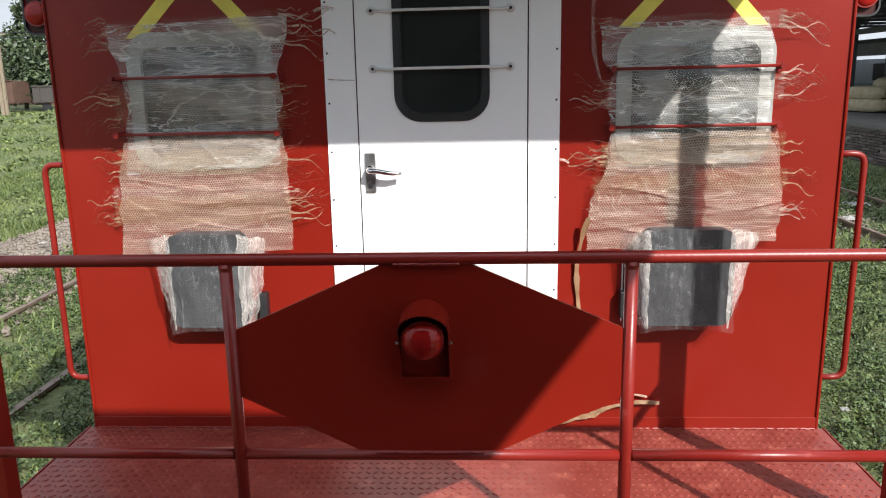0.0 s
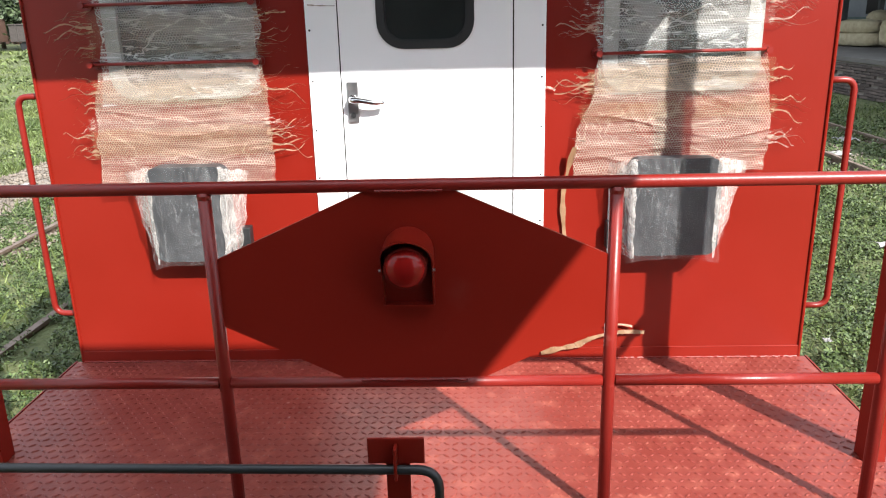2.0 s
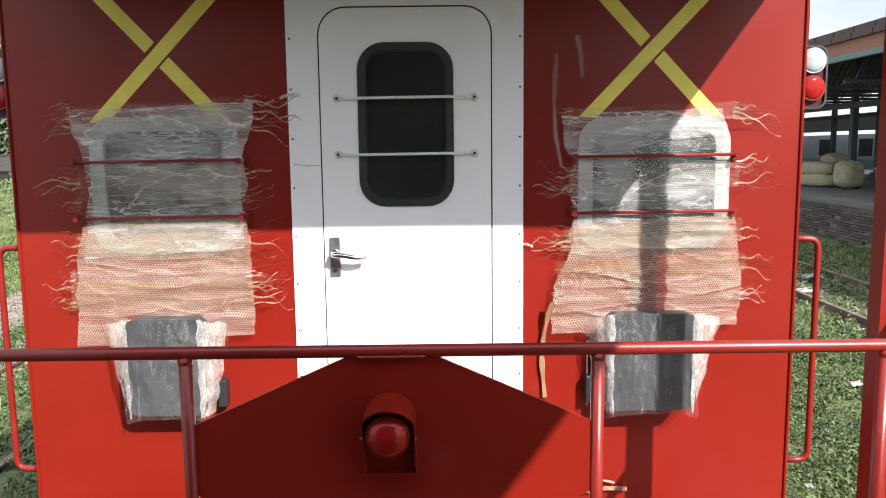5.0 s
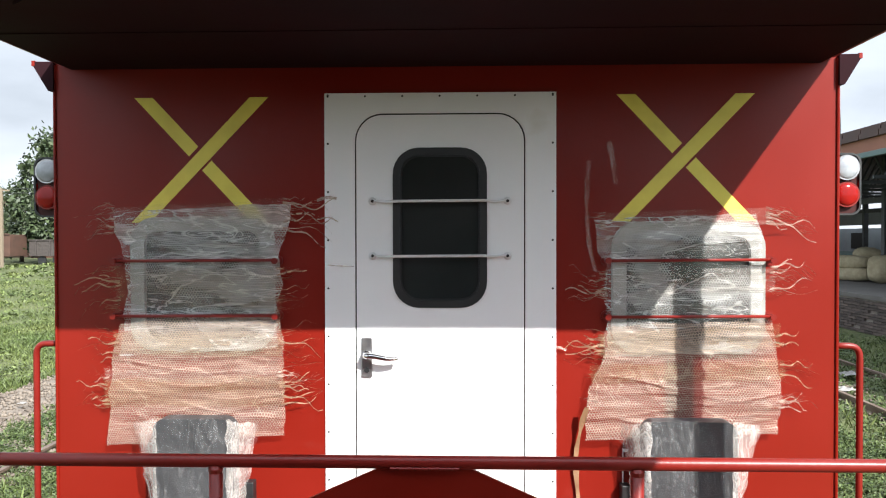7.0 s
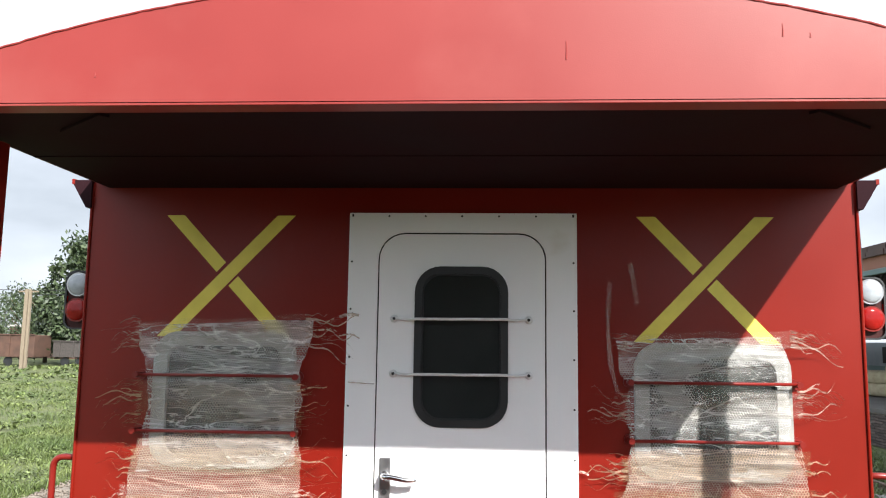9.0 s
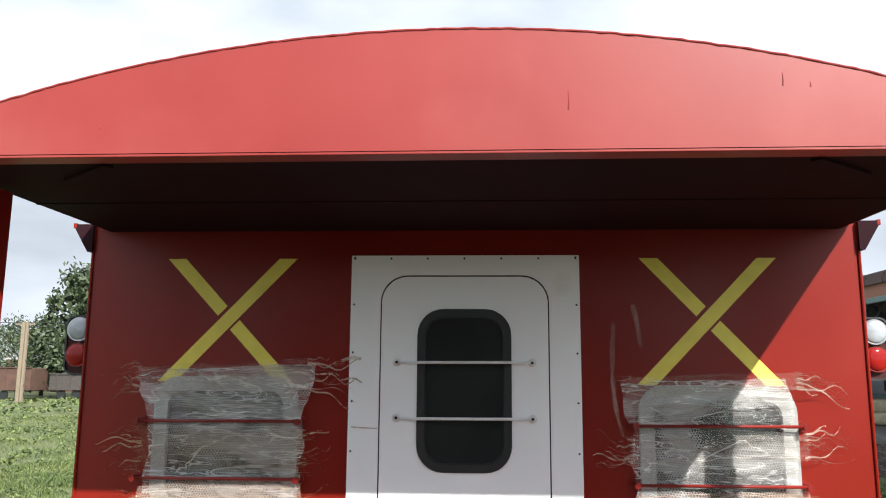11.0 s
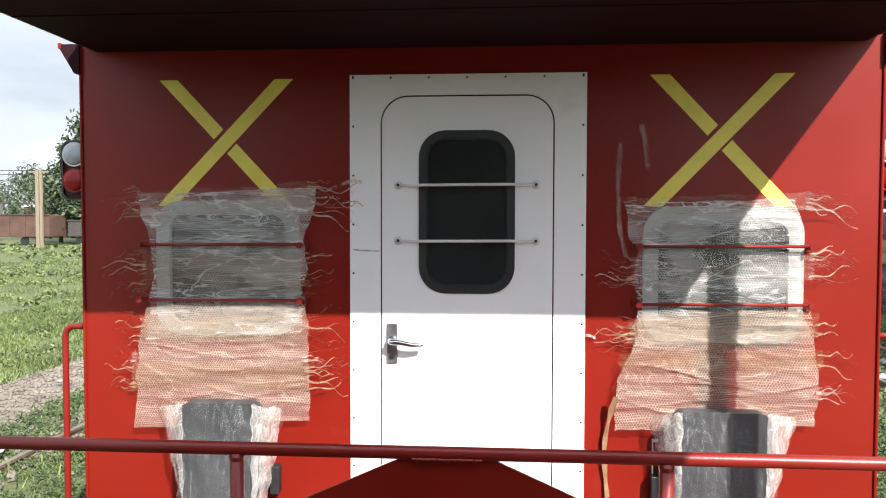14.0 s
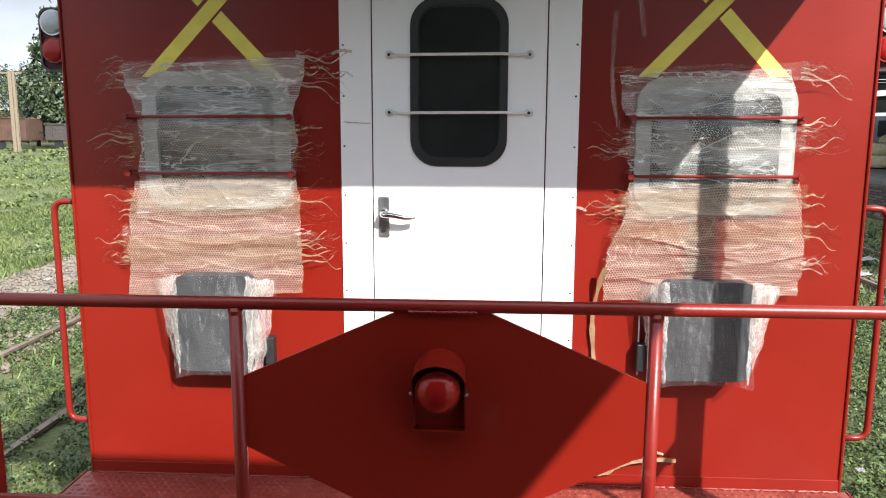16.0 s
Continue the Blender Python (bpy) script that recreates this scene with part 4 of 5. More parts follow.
# ---- folding seats wrapped in polythene ----
def folding_seat(x0, x1, hinge):
    ob = empty("folding_seat", ((x0 + x1) / 2, 0, 1.675))
    tagged(ob, "black folding seat wrapped in clear polythene on red wall", "seat", group="folding seats on the end wall")
    bm = plate(rrect(x0, x1, 1.678, 2.052, 0.045), [], -0.115, -0.045)
    shell = part("seat_shell", bm, SEAT, ob, "", False)
    part("seat_rim", plate(rrect(x0 - 0.006, x1 + 0.006, 1.672, 2.058, 0.05), [rrect(x0 + 0.008, x1 - 0.008, 1.686, 2.044, 0.04)], -0.119, -0.085), BLACK, shell)
    part("seat_back_plate", cubes((x0 + 0.03, x1 - 0.03, -0.044, 0.0, 1.70, 2.03), bevel=0.004), BLACK, ob)
    hx = x1 + 0.022 if hinge > 0 else x0 - 0.068
    h = part("hinge_bracket", cubes((hx, hx + 0.034, -0.05, -0.001, 1.688, 1.795), bevel=0.004), BLACK, ob, "black hinge bracket with bolts")
    for z in (1.71, 1.773):
        bm = bmesh.new()
        disc(bm, (hx + 0.017, -0.053, z), 0.0075, 0.006, "Y", 10)
        part("hinge_bolt", bm, WHITE_ROD, h)
    # loose polythene: flares at the top, pulled in at the foot
    nx, nz = 64, 56
    cx, rnd = (x0 + x1) / 2, 3.0 * x0
    bm = bmesh.new()
    g = []
    for j in range(nz + 1):
        v = j / nz
        z = 1.668 + v * 0.40
        half = (x1 - x0) / 2 + 0.012 + 0.085 * max(0, v - 0.12) ** 0.9 + (0.02 * wob(v * 6, rnd, 0) if v > 0.1 else 0)
        row = []
        for i in range(nx + 1):
            u = 2 * i / nx - 1
            x = cx + u * half
            inner = abs(x - cx) < (x1 - x0) / 2 + 0.004
            y = -0.127 if inner else -0.127 + 0.10 * min(1, (abs(x - cx) - (x1 - x0) / 2) / 0.06)
            y += 0.007 * wob(x * 22, z * 9, rnd) - 0.009 * (1 - 2.6 * abs(wob(x * 34 + z * 6, z * 9, rnd + 4))) * (0.45 + 0.9 * v * v) - 0.004 * (1 - 3 * abs(wob(x * 15, z * 40, rnd + 8)))
            row.append(bm.verts.new((x + 0.006 * wob(z * 30, rnd, u), min(y, -0.1215 if inner else -0.006), z + (0.018 * wob(x * 14, rnd, 1) if j == nz else 0) - (0.02 * (abs(u) ** 3) if v < 0.08 else 0))))
        g.append(row)
    for a, b in zip(g, g[1:]):
        for i in range(nx):
            bm.faces.new((a[i], a[i + 1], b[i + 1], b[i]))
    part("polythene_cover", bm, POLY, ob, "crumpled clear polythene cover", True)
    for side in (-1, 1):
        bm = bmesh.new()
        g = []
        for j in range(19):
            v = j / 18
            z = 1.672 + v * 0.375 + (0.0 if v < 1 else 0.01)
            inner = cx + side * ((x1 - x0) / 2 - 0.022 + 0.008 * wob(v * 9, rnd, side))
            outer = cx + side * ((x1 - x0) / 2 + 0.012 + (0.060 if side == hinge else 0.105) * max(0.0, v - 0.05) ** 0.8 + 0.012 * wob(v * 8, rnd, 9.0))
            row = []
            for i in range(9):
                u = i / 8
                y = -0.132 + 0.085 * u * u + 0.010 * math.sin(u * 9 + v * 3 + rnd) * u + 0.006 * wob(u * 5, v * 7, rnd)
                row.append(bm.verts.new((inner + (outer - inner) * u, y, z - 0.03 * u * v * v + (0.02 * wob(u * 6, rnd, 2.0) if j == 18 else 0))))
            g.append(row)
        for a, b in zip(g, g[1:]):
            for i in range(8):
                bm.faces.new((a[i], a[i + 1], b[i + 1], b[i]))
        part("polythene_flap", bm, POLY_FLAP, ob, "loose gathered polythene edge", True)
    return ob


folding_seat(-1.075, -0.770, 1)
seat = folding_seat(0.752, 1.092, -1)
part("hinge_plate", cubes((0.694, 0.697, -0.016, -0.001, 1.665, 1.925), (0.6972, 0.715, -0.016, -0.013, 1.915, 1.925), bevel=0.0005), WHITE_ROD, seat, "thin pale edge of the bent hinge plate")

# ---- bubble wrap and tape on the windows ----
def sheet(name, outline, zs, y0, material, label, amp=0.010, nx=60, nz=64, seed=0.0, category="bubble wrap", folds=0, parent=None):
    """A hanging film; outline(v) gives its left and right edge at height v from 0 to 1."""
    bm = bmesh.new()
    g = []
    rf = random.Random(int(seed * 100) + 5)
    creases = [(rf.uniform(zs[0], zs[1]), rf.gauss(0.02, 0.10), rf.uniform(0.25, 1.0), rf.uniform(0.15, 0.4), rf.uniform(0.006, 0.013), rf.uniform(0, 9)) for _ in range(folds)]
    if folds:
        creases += [(rf.uniform(zs[0], zs[1]), rf.choice((-1, 1)) * rf.uniform(0.5, 1.4), rf.uniform(0, 1), rf.uniform(0.08, 0.2), rf.uniform(0.004, 0.009), rf.uniform(0, 9)) for _ in range(folds // 2)]
    for j in range(nz + 1):
        v = j / nz
        a, b = outline(v)
        row = []
        for i in range(nx + 1):
            u = i / nx
            x = a + (b - a) * u
            edge = 0.012 * wob(v * 7 + seed, u * 2, 3.0)
            z = zs[0] + (zs[1] - zs[0]) * v + (0.012 * wob(u * 5, seed, v) if j in (0, nz) else 0)
            z += zs[2] * (u - 0.5) if len(zs) > 2 else 0
            y = y0 - 0.004 + amp * wob(x * 5, z * 24, seed) + amp * 0.5 * wob(x * 20, z * 55, seed + 7) + amp * 0.9 * wob(x * 3 + z * 5, z * 9 - x * 2, seed + 3)
            for z0, slope, mid, span, deep, ph in creases:
                off = z - z0 - slope * (u - mid) * (b - a) - 0.012 * math.sin(u * 7 + ph)
                if abs(off) < 0.04:
                    y -= deep * math.exp(-abs(off) / 0.006) * math.exp(-((u - mid) / span) ** 2)
            row.append(bm.verts.new((x + edge, min(y, -0.0245), z)))
        g.append(row)
    for p, q in zip(g, g[1:]):
        for i in range(nx):
            bm.faces.new((p[i], p[i + 1], q[i + 1], q[i]))
    if parent:
        return part(name, bm, material, parent, label, True)
    return tagged(part(name, bm, material, None, "", True), label, category)


def edges(*pts):
    """Piecewise edge: (v, left, right)."""
    def f(v):
        for (v0, a0, b0), (v1, a1, b1) in zip(pts, pts[1:]):
            if v <= v1:
                k = (v - v0) / (v1 - v0)
                return a0 + (a1 - a0) * k, b0 + (b1 - b0) * k
        return pts[-1][1:]
    return f


wrap_a = tagged(empty("bubble_wrap", (-0.93, 0, 1.95)), "crumpled clear bubble wrap taped over the window, hanging loose below", "bubble wrap", group="wrapped windows")
wrap_b = tagged(empty("bubble_wrap", (0.92, 0, 1.97)), "wrinkled clear bubble wrap with amber tape over the sunlit window", "bubble wrap", group="wrapped windows")
sheet("hanging_layer", edges((0, -1.282, -0.593), (0.75, -1.265, -0.600), (1, -1.230, -0.612)), (1.953, 2.425, 0.05), -0.034, WRAP, "loose single layer of bubble wrap", seed=1.3, nx=90, nz=150, folds=9, parent=wrap_a)
sheet("hanging_layer", edges((0, 0.545, 1.265), (0.45, 0.560, 1.275), (0.80, 0.632, 1.252), (1, 0.635, 1.240)), (1.975, 2.410, 0.03), -0.034, WRAP, "loose single layer of bubble wrap", seed=5.1, nx=90, nz=150, folds=12, parent=wrap_b)
sheet("doubled milky bubble wrap over the glass", edges((0, -1.235, -0.620), (0.25, -1.217, -0.625), (0.45, -1.206, -0.602), (0.63, -1.213, -0.622), (0.75, -1.225, -0.590), (0.85, -1.252, -0.575), (1, -1.257, -0.565)), (2.29, 2.850, 0.03), -0.028, WRAP_THICK, "doubled milky bubble wrap over the glass", seed=2.3, nx=80, nz=140, folds=9, parent=wrap_a)
sheet("doubled milky bubble wrap over the glass", edges((0, 0.625, 1.250), (0.12, 0.618, 1.235), (0.27, 0.634, 1.202), (0.45, 0.612, 1.214), (0.68, 0.634, 1.202), (0.74, 0.604, 1.208), (0.9, 0.585, 1.205), (1, 0.583, 1.180)), (2.29, 2.808, 0.02), -0.028, WRAP_THICK, "doubled milky bubble wrap over the glass", seed=6.1, nx=80, nz=140, folds=10, parent=wrap_b)


def tape(x0, x1, z, h, tilt, material, label, seed, fray=(9, 9), reach=(0.11, 0.11), y=-0.040):
    """A strip of packing tape with torn, frayed ends curling off the wall."""
    r = random.Random(seed)
    ob = sheet("packing_tape", lambda v: (x0 + 0.02 * wob(v * 9, seed, 0), x1 + 0.02 * wob(v * 9, seed, 5)), (z - h / 2, z + h / 2, tilt), y, material, label, amp=0.004, nx=40, nz=8, seed=seed * 1.7, category="tape")
    for side, count, far in ((-1, fray[0], reach[0]), (1, fray[1], reach[1])):
        if not count:
            continue
        bm = bmesh.new()
        for _ in range(int(count * 2.2)):
            zz = z + r.uniform(-0.62, 0.62) * h + tilt * 0.5 * side
            xx = (x0 if side < 0 else x1) - side * 0.02
            length, wd = far * r.uniform(0.25, 1.25), r.choice((0.0004, 0.0005, 0.0006, 0.0008, 0.001, 0.0014, 0.0035))
            dz, curl, y1 = r.uniform(-0.28, 0.18), r.uniform(-0.9, 0.9), y - r.uniform(0.0, 0.02)
            wig = r.uniform(2, 7)
            pts = []
            m = 9
            for i in range(m + 1):
                k = i / m
                px = xx + side * length * k
                pz = zz + dz * length * k + curl * length * 0.25 * k * k + 0.13 * length * math.sin(wig * 1.6 * k + zz * 90) * k
                py = min(-0.004, y1 + (0.035 * k if abs(px) < 0.46 or True else 0) + 0.006 * math.sin(k * 9 + seed + zz * 40))
                pts.append((px, py, pz, wd * (1 - 0.5 * k) * (0.7 + 0.6 * abs(math.sin(wig * 2 * k)))))
            prev = None
            for px, py, pz, w in pts:
                cur = (bm.verts.new((px, py, pz - w)), bm.verts.new((px, py - 0.002, pz + w)))
                if prev:
                    bm.faces.new((prev[0], cur[0], cur[1], prev[1]))
                prev = cur
        tagged(part("frayed_end", bm, FRAY if material is TAPE else FRAY_AMBER, ob, "torn frayed tape ends"), kind="stuff")
    return ob


FRAY = film_mat("frayed_clear_tape", (0.64, 0.52, 0.44), 0.34, rough=0.2, wrinkle=40, hi=0.9)
SCRAP = film_mat("clear_tape_scrap", (0.62, 0.55, 0.50), 0.10, rough=0.15, wrinkle=18, hi=0.5, stretch=(1, 1, 0.12), relief=0.02)
FRAY_AMBER = film_mat("frayed_amber_tape", (0.52, 0.38, 0.26), 0.42, rough=0.25, wrinkle=40, hi=1.0)
CL, AM = "clear packing tape with torn frayed ends", "amber packing tape with torn frayed ends"
tape(-1.26, -0.575, 2.812, 0.10, 0.03, TAPE, CL, 3, (12, 9), (0.14, 0.16))
tape(-1.24, -0.600, 2.540, 0.15, 0.0, AMBER, AM, 7, (16, 9), (0.16, 0.10))
tape(-1.25, -0.600, 2.325, 0.085, 0.0, AMBER, AM, 9, (12, 14), (0.14, 0.14), -0.044)
tape(-1.290, -0.590, 2.140, 0.11, 0.01, AMBER, AM, 12, (8, 15), (0.12, 0.15), -0.043)
tape(-1.285, -0.600, 2.205, 0.05, 0.0, TAPE, CL, 15, (5, 9), (0.10, 0.14), -0.045)
tape(0.60, 1.235, 2.800, 0.06, 0.02, TAPE, CL, 22, (5, 16), (0.07, 0.17))
tape(0.61, 1.250, 2.560, 0.085, 0.02, TAPE, CL, 25, (12, 16), (0.13, 0.16))
tape(0.60, 1.270, 2.345, 0.085, 0.04, AMBER, AM, 28, (14, 6), (0.15, 0.08), -0.044)
tape(0.57, 1.285, 2.225, 0.07, 0.02, AMBER, AM, 31, (4, 9), (0.06, 0.14), -0.043)
tape(0.57, 1.280, 2.115, 0.04, 0.01, TAPE, CL, 33, (3, 9), (0.05, 0.14), -0.043)


def ribbon(pts, w, material, label, seed=0):
    """A loose hanging strip of torn tape."""
    bm = bmesh.new()
    prev = None
    path = soft_path(pts, 0.06, 5)
    for i, p in enumerate(path):
        k = i / (len(path) - 1)
        d = (path[min(i + 1, len(path) - 1)] - path[max(i - 1, 0)]).normalized()
        side = Vector((d.z, 0, -d.x)).normalized() * w * (0.7 + 0.5 * wob(k * 5, seed, 0))
        cur = (bm.verts.new(p - side), bm.verts.new(p + side + Vector((0, -0.004 - 0.004 * wob(k * 7, seed, 2), 0))))
        if prev:
            bm.faces.new((prev[0], cur[0], cur[1], prev[1]))
        prev = cur
    return tagged(part("tape_ribbon", bm, material), label, "tape")


ribbon([(0.553, -0.05, 2.09), (0.535, -0.03, 2.02), (0.515, -0.012, 1.90), (0.52, -0.010, 1.80), (0.53, -0.012, 1.70)], 0.013, PAPER, "loose tan strip of torn tape hanging on the wall")
ribbon([(0.565, -0.010, 3.02), (0.555, -0.012, 2.85), (0.565, -0.012, 2.70), (0.59, -0.014, 2.60)], 0.012, SCRAP, "loose clear strip of tape hanging on the wall")
ribbon([(0.640, -0.012, 3.09), (0.655, -0.02, 3.02), (0.665, -0.014, 2.93)], 0.014, SCRAP, "crumpled scrap of clear tape on the wall")
ribbon([(-0.470, -0.02, 2.872), (-0.430, -0.022, 2.886), (-0.395, -0.016, 2.880)], 0.008, FRAY, "curled scrap of tape on the door surround")
ribbon([(-0.470, -0.02, 2.80), (-0.42, -0.022, 2.81), (-0.39, -0.018, 2.79)], 0.004, FRAY, "curled scrap of tape on the door surround")
ribbon([(-0.43, -0.012, 2.625), (-0.39, -0.012, 2.622), (-0.33, -0.011, 2.62)], 0.003, FRAY, "thin scrap of tape stuck to the door surround")
ribbon([(0.42, -0.012, 2.30), (0.45, -0.016, 2.315), (0.48, -0.012, 2.30)], 0.006, FRAY, "curled scrap of tape beside the door")
ribbon([(0.44, -0.014, 1.232), (0.52, -0.02, 1.252), (0.60, -0.018, 1.268), (0.64, -0.014, 1.292)], 0.015, PAPER, "long torn tan tape stuck near the foot of the wall")
ribbon([(0.58, -0.018, 1.270), (0.68, -0.024, 1.312), (0.78, -0.020, 1.326), (0.86, -0.016, 1.318)], 0.010, PAPER, "torn tan tape scrap near the foot of the wall", 3)
ribbon([(0.70, -0.012, 1.345), (0.76, -0.018, 1.358), (0.81, -0.016, 1.345)], 0.005, PAPER, "torn tan tape scrap near the foot of the wall", 5)
ribbon([(-0.68, -0.014, 1.352), (-0.60, -0.018, 1.33), (-0.52, -0.012, 1.33)], 0.005, PAPER, "torn tan tape scrap near the foot of the wall")

# ---- the neighbouring van, from whose platform the view is taken ----
near = empty("neighbouring_van", (0, -2.4, 0))
tagged(near, "unseen dark grey end of the coupled neighbouring van with roof and platform", "rail vehicle")
bm = bmesh.new()
rows = []
for i in range(13):
    x = -1.48 + 2.96 * i / 12
    z = 3.45 + 0.02 * (1 - (x / 1.48) ** 2)
    rows.append([bm.verts.new((x, -2.36, z)), bm.verts.new((x, -8.0, z)), bm.verts.new((x, -8.0, z + 0.05)), bm.verts.new((x, -2.36, z + 0.02))])
for a, b in zip(rows, rows[1:]):
    for k in range(4):
        bm.faces.new((a[k], b[k], b[(k + 1) % 4], a[(k + 1) % 4]))
bm.faces.new(rows[0]), bm.faces.new(rows[-1][::-1])
part("roof", bm, NEAR_DARK, near)
# end wall set close and left panel added, both unseen, to block sky light
part("end_wall", cubes((-1.45, 1.45, -3.40, -3.35, 0.95, 3.44)), NEAR_DARK, near)
part("side_panel", cubes((-1.47, -1.44, -3.35, -2.45, FLOOR, 3.44)), NEAR_DARK, near)
part("deck", cubes((-1.45, 1.45, -3.35, -2.45, 1.10, FLOOR)), NEAR_DARK, near)
part("end_beam", cubes((-1.40, 1.40, -2.60, -2.44, 0.70, 1.09)), NEAR_DARK, near)
part("underframe", cubes((-1.2, 1.2, -7.9, -2.61, 0.60, 1.09)), BLACK, near)
for y in (-4.2, -6.2):
    for x in (-0.80, 0.80):
        bm = bmesh.new()
        disc(bm, (x, y, 0.56), 0.42, 0.12, "X", 24)
        part("wheel", bm, BLACK, near)
part("coupler", cubes((-0.12, 0.12, -2.44, -1.43, 0.86, 1.08), bevel=0.02), BLACK, near)

# ---- the yard to the left ----
def pole(x, y, h):
    ob = empty("yard_pole", (x, y, 0))
    tagged(ob, "weathered tan yard pole standing in grass", "pole")
    bm = cubes((x - 0.30, x + 0.02, y - 0.12, y + 0.12, -0.1, h), (x + 0.10, x + 0.30, y - 0.12, y + 0.12, -0.1, h), (x - 0.3, x + 0.3, y - 0.05, y + 0.05, h * 0.2, h * 0.24), (x - 0.3, x + 0.3, y - 0.05, y + 0.05, h * 0.5, h * 0.54), (x - 0.3, x + 0.3, y - 0.05, y + 0.05, h * 0.8, h * 0.84), bevel=0.02)
    part("shaft", bm, WOOD_POLE, ob)
    part("cross_arm", cubes((x - 0.9, x + 0.9, y - 0.06, y + 0.06, h - 0.25, h - 0.12)), WOOD_POLE, ob)
    for z in (h - 0.05, h - 0.42):
        bm = bmesh.new()
        tube(bm, [(x - 30 + 6 * i, y, z + 0.5 * ((i - 5) / 5) ** 2 * 0.4) for i in range(14)], 0.03, 6)
        part("wire", bm, BLACK, ob)
    return ob


pole(-41.0, 63.0, 7.1)


def wagon(x0, x1, y0, y1, z0, z1, material, label, ribs):
    ob = empty("goods_wagon", ((x0 + x1) / 2, (y0 + y1) / 2, 0))
    tagged(ob, label, "rail vehicle")
    part("body", cubes((x0, x1, y0, y1, z0, z1), bevel=0.04), material, ob)
    for i in range(ribs):
        x = x0 + (x1 - x0) * (i + 0.5) / ribs
        part("rib", cubes((x - 0.06, x + 0.06, y0 - 0.08, y0 - 0.002, z0, z1)), material, ob)
    part("top_edge", cubes((x0 - 0.05, x1 + 0.05, y0 - 0.1, y0 - 0.002, z1 - 0.02, z1 + 0.1)), material, ob)
    for x in (x0 + 1.2, x0 + 2.8, x1 - 2.8, x1 - 1.2):
        bm = bmesh.new()
        disc(bm, (x, y0 + 0.3, 0.46), 0.45, 0.12, "Y", 18)
        part("wheel", bm, BLACK, ob)
    return ob


wagon(-61, -45.6, 72, 75, 0.9, 3.1, RUST, "rusty brown open goods wagon in the yard", 9)
wagon(-44.8, -36, 74, 77, 0.9, 2.5, mat("dark_wagon_steel", (0.035, 0.03, 0.028), (0.07, 0.06, 0.055), rough=0.8, bump=0.1), "dark low goods wagon in the yard", 6)
wagon(-35, -22, 73, 76, 0.9, 2.9, RUST, "rusty brown open goods wagon in the yard", 8)
wagon(-80, -62, 86, 89, 1.0, 4.6, mat("grey_van_steel", (0.09, 0.085, 0.09), (0.15, 0.14, 0.14), rough=0.8, bump=0.1), "dark grey covered goods wagon far off", 8)


def tree(x, y, h, spread, seed, clumps=75, leaves=46, low=0.12):
    r = np.random.default_rng(seed)
    ob = empty("tree", (x, y, 0))
    tagged(ob, "leafy dark green tree beyond the yard", "tree")
    bm = bmesh.new()
    tube(bm, [(x, y, 0), (x + 0.1, y, h * 0.2), (x - 0.1, y + 0.1, h * 0.45), (x + 0.2, y, h * 0.75)], 0.028 * h, 8, 0.006 * h)
    for i in range(9):
        a, z = r.uniform(0, 6.28), h * r.uniform(0.2, 0.6)
        d = spread * r.uniform(0.5, 0.9)
        tube(bm, [(x, y, z), (x + d * 0.5 * math.cos(a), y + d * 0.5 * math.sin(a), z + h * 0.1), (x + d * math.cos(a), y + d * math.sin(a), z + h * 0.22)], 0.012 * h, 6, 0.003 * h)
    part("trunk", bm, BARK, ob, "", True)
    vs, fs = [], []
    base = 0
    for i in range(clumps):
        u = r.uniform(0, 1)
        z = h * (low + (0.97 - low) * u)
        wide = spread * (0.55 + 0.6 * math.sin(math.pi * min(1, 0.18 + u * 0.8))) * (1 - 0.45 * u * u)
        a, d = r.uniform(0, 6.28), wide * math.sqrt(r.uniform(0.02, 1))
        c = np.array((x + d * math.cos(a), y + d * math.sin(a), z))
        rad = spread * r.uniform(0.12, 0.28)
        p = r.normal(0, 0.55, (leaves, 3)) * rad + c
        e1 = r.normal(0, 1, (leaves, 3))
        e1 /= np.linalg.norm(e1, axis=1)[:, None]
        e2 = np.cross(e1, r.normal(0, 1, (leaves, 3)))
        e2 /= np.linalg.norm(e2, axis=1)[:, None]
        s = r.uniform(0.16, 0.34, (leaves, 1)) * h / 12
        vs.append(np.stack([p - e1 * s, p - e2 * s * 0.5, p + e1 * s, p + e2 * s * 0.5], 1).reshape(-1, 3))
        fs.append(base + np.arange(4 * leaves).reshape(-1, 4))
        base += 4 * leaves
    crown = mesh_of("crown", np.concatenate(vs) - (x, y, 0), np.concatenate(fs), LEAF, ob)
    return ob


tree(-44.5, 80, 14.2, 5.0, 3, 150, 60)
tree(-51.5, 84, 9.0, 4.0, 5)
tree(-37.0, 82, 8.5, 4.2, 8)
tree(-62, 96, 9.5, 5.0, 9)
tree(-30, 92, 10.5, 5.0, 12)
tree(-74, 110, 9.0, 6.0, 14)
for i, (x, y, h) in enumerate(((-58, 101, 3.4), (-53, 100, 5.0), (-66, 103, 4.4))):
    ob = empty("far_building", (x, y, 0))
    tagged(ob, "low brown far-off yard building with flat roof", "building")
    part("wall", cubes((x - 2.3, x + 2.3, y, y + 4, 0, h)), RUST, ob)
    part("roof", cubes((x - 2.5, x + 2.5, y - 0.2, y + 4.2, h, h + 0.25)), CONCRETE, ob)
    for k in (-1.2, 1.2):
        part("window", cubes((x + k - 0.4, x + k + 0.4, y - 0.03, y - 0.002, h * 0.5, h * 0.8)), DARK, ob)

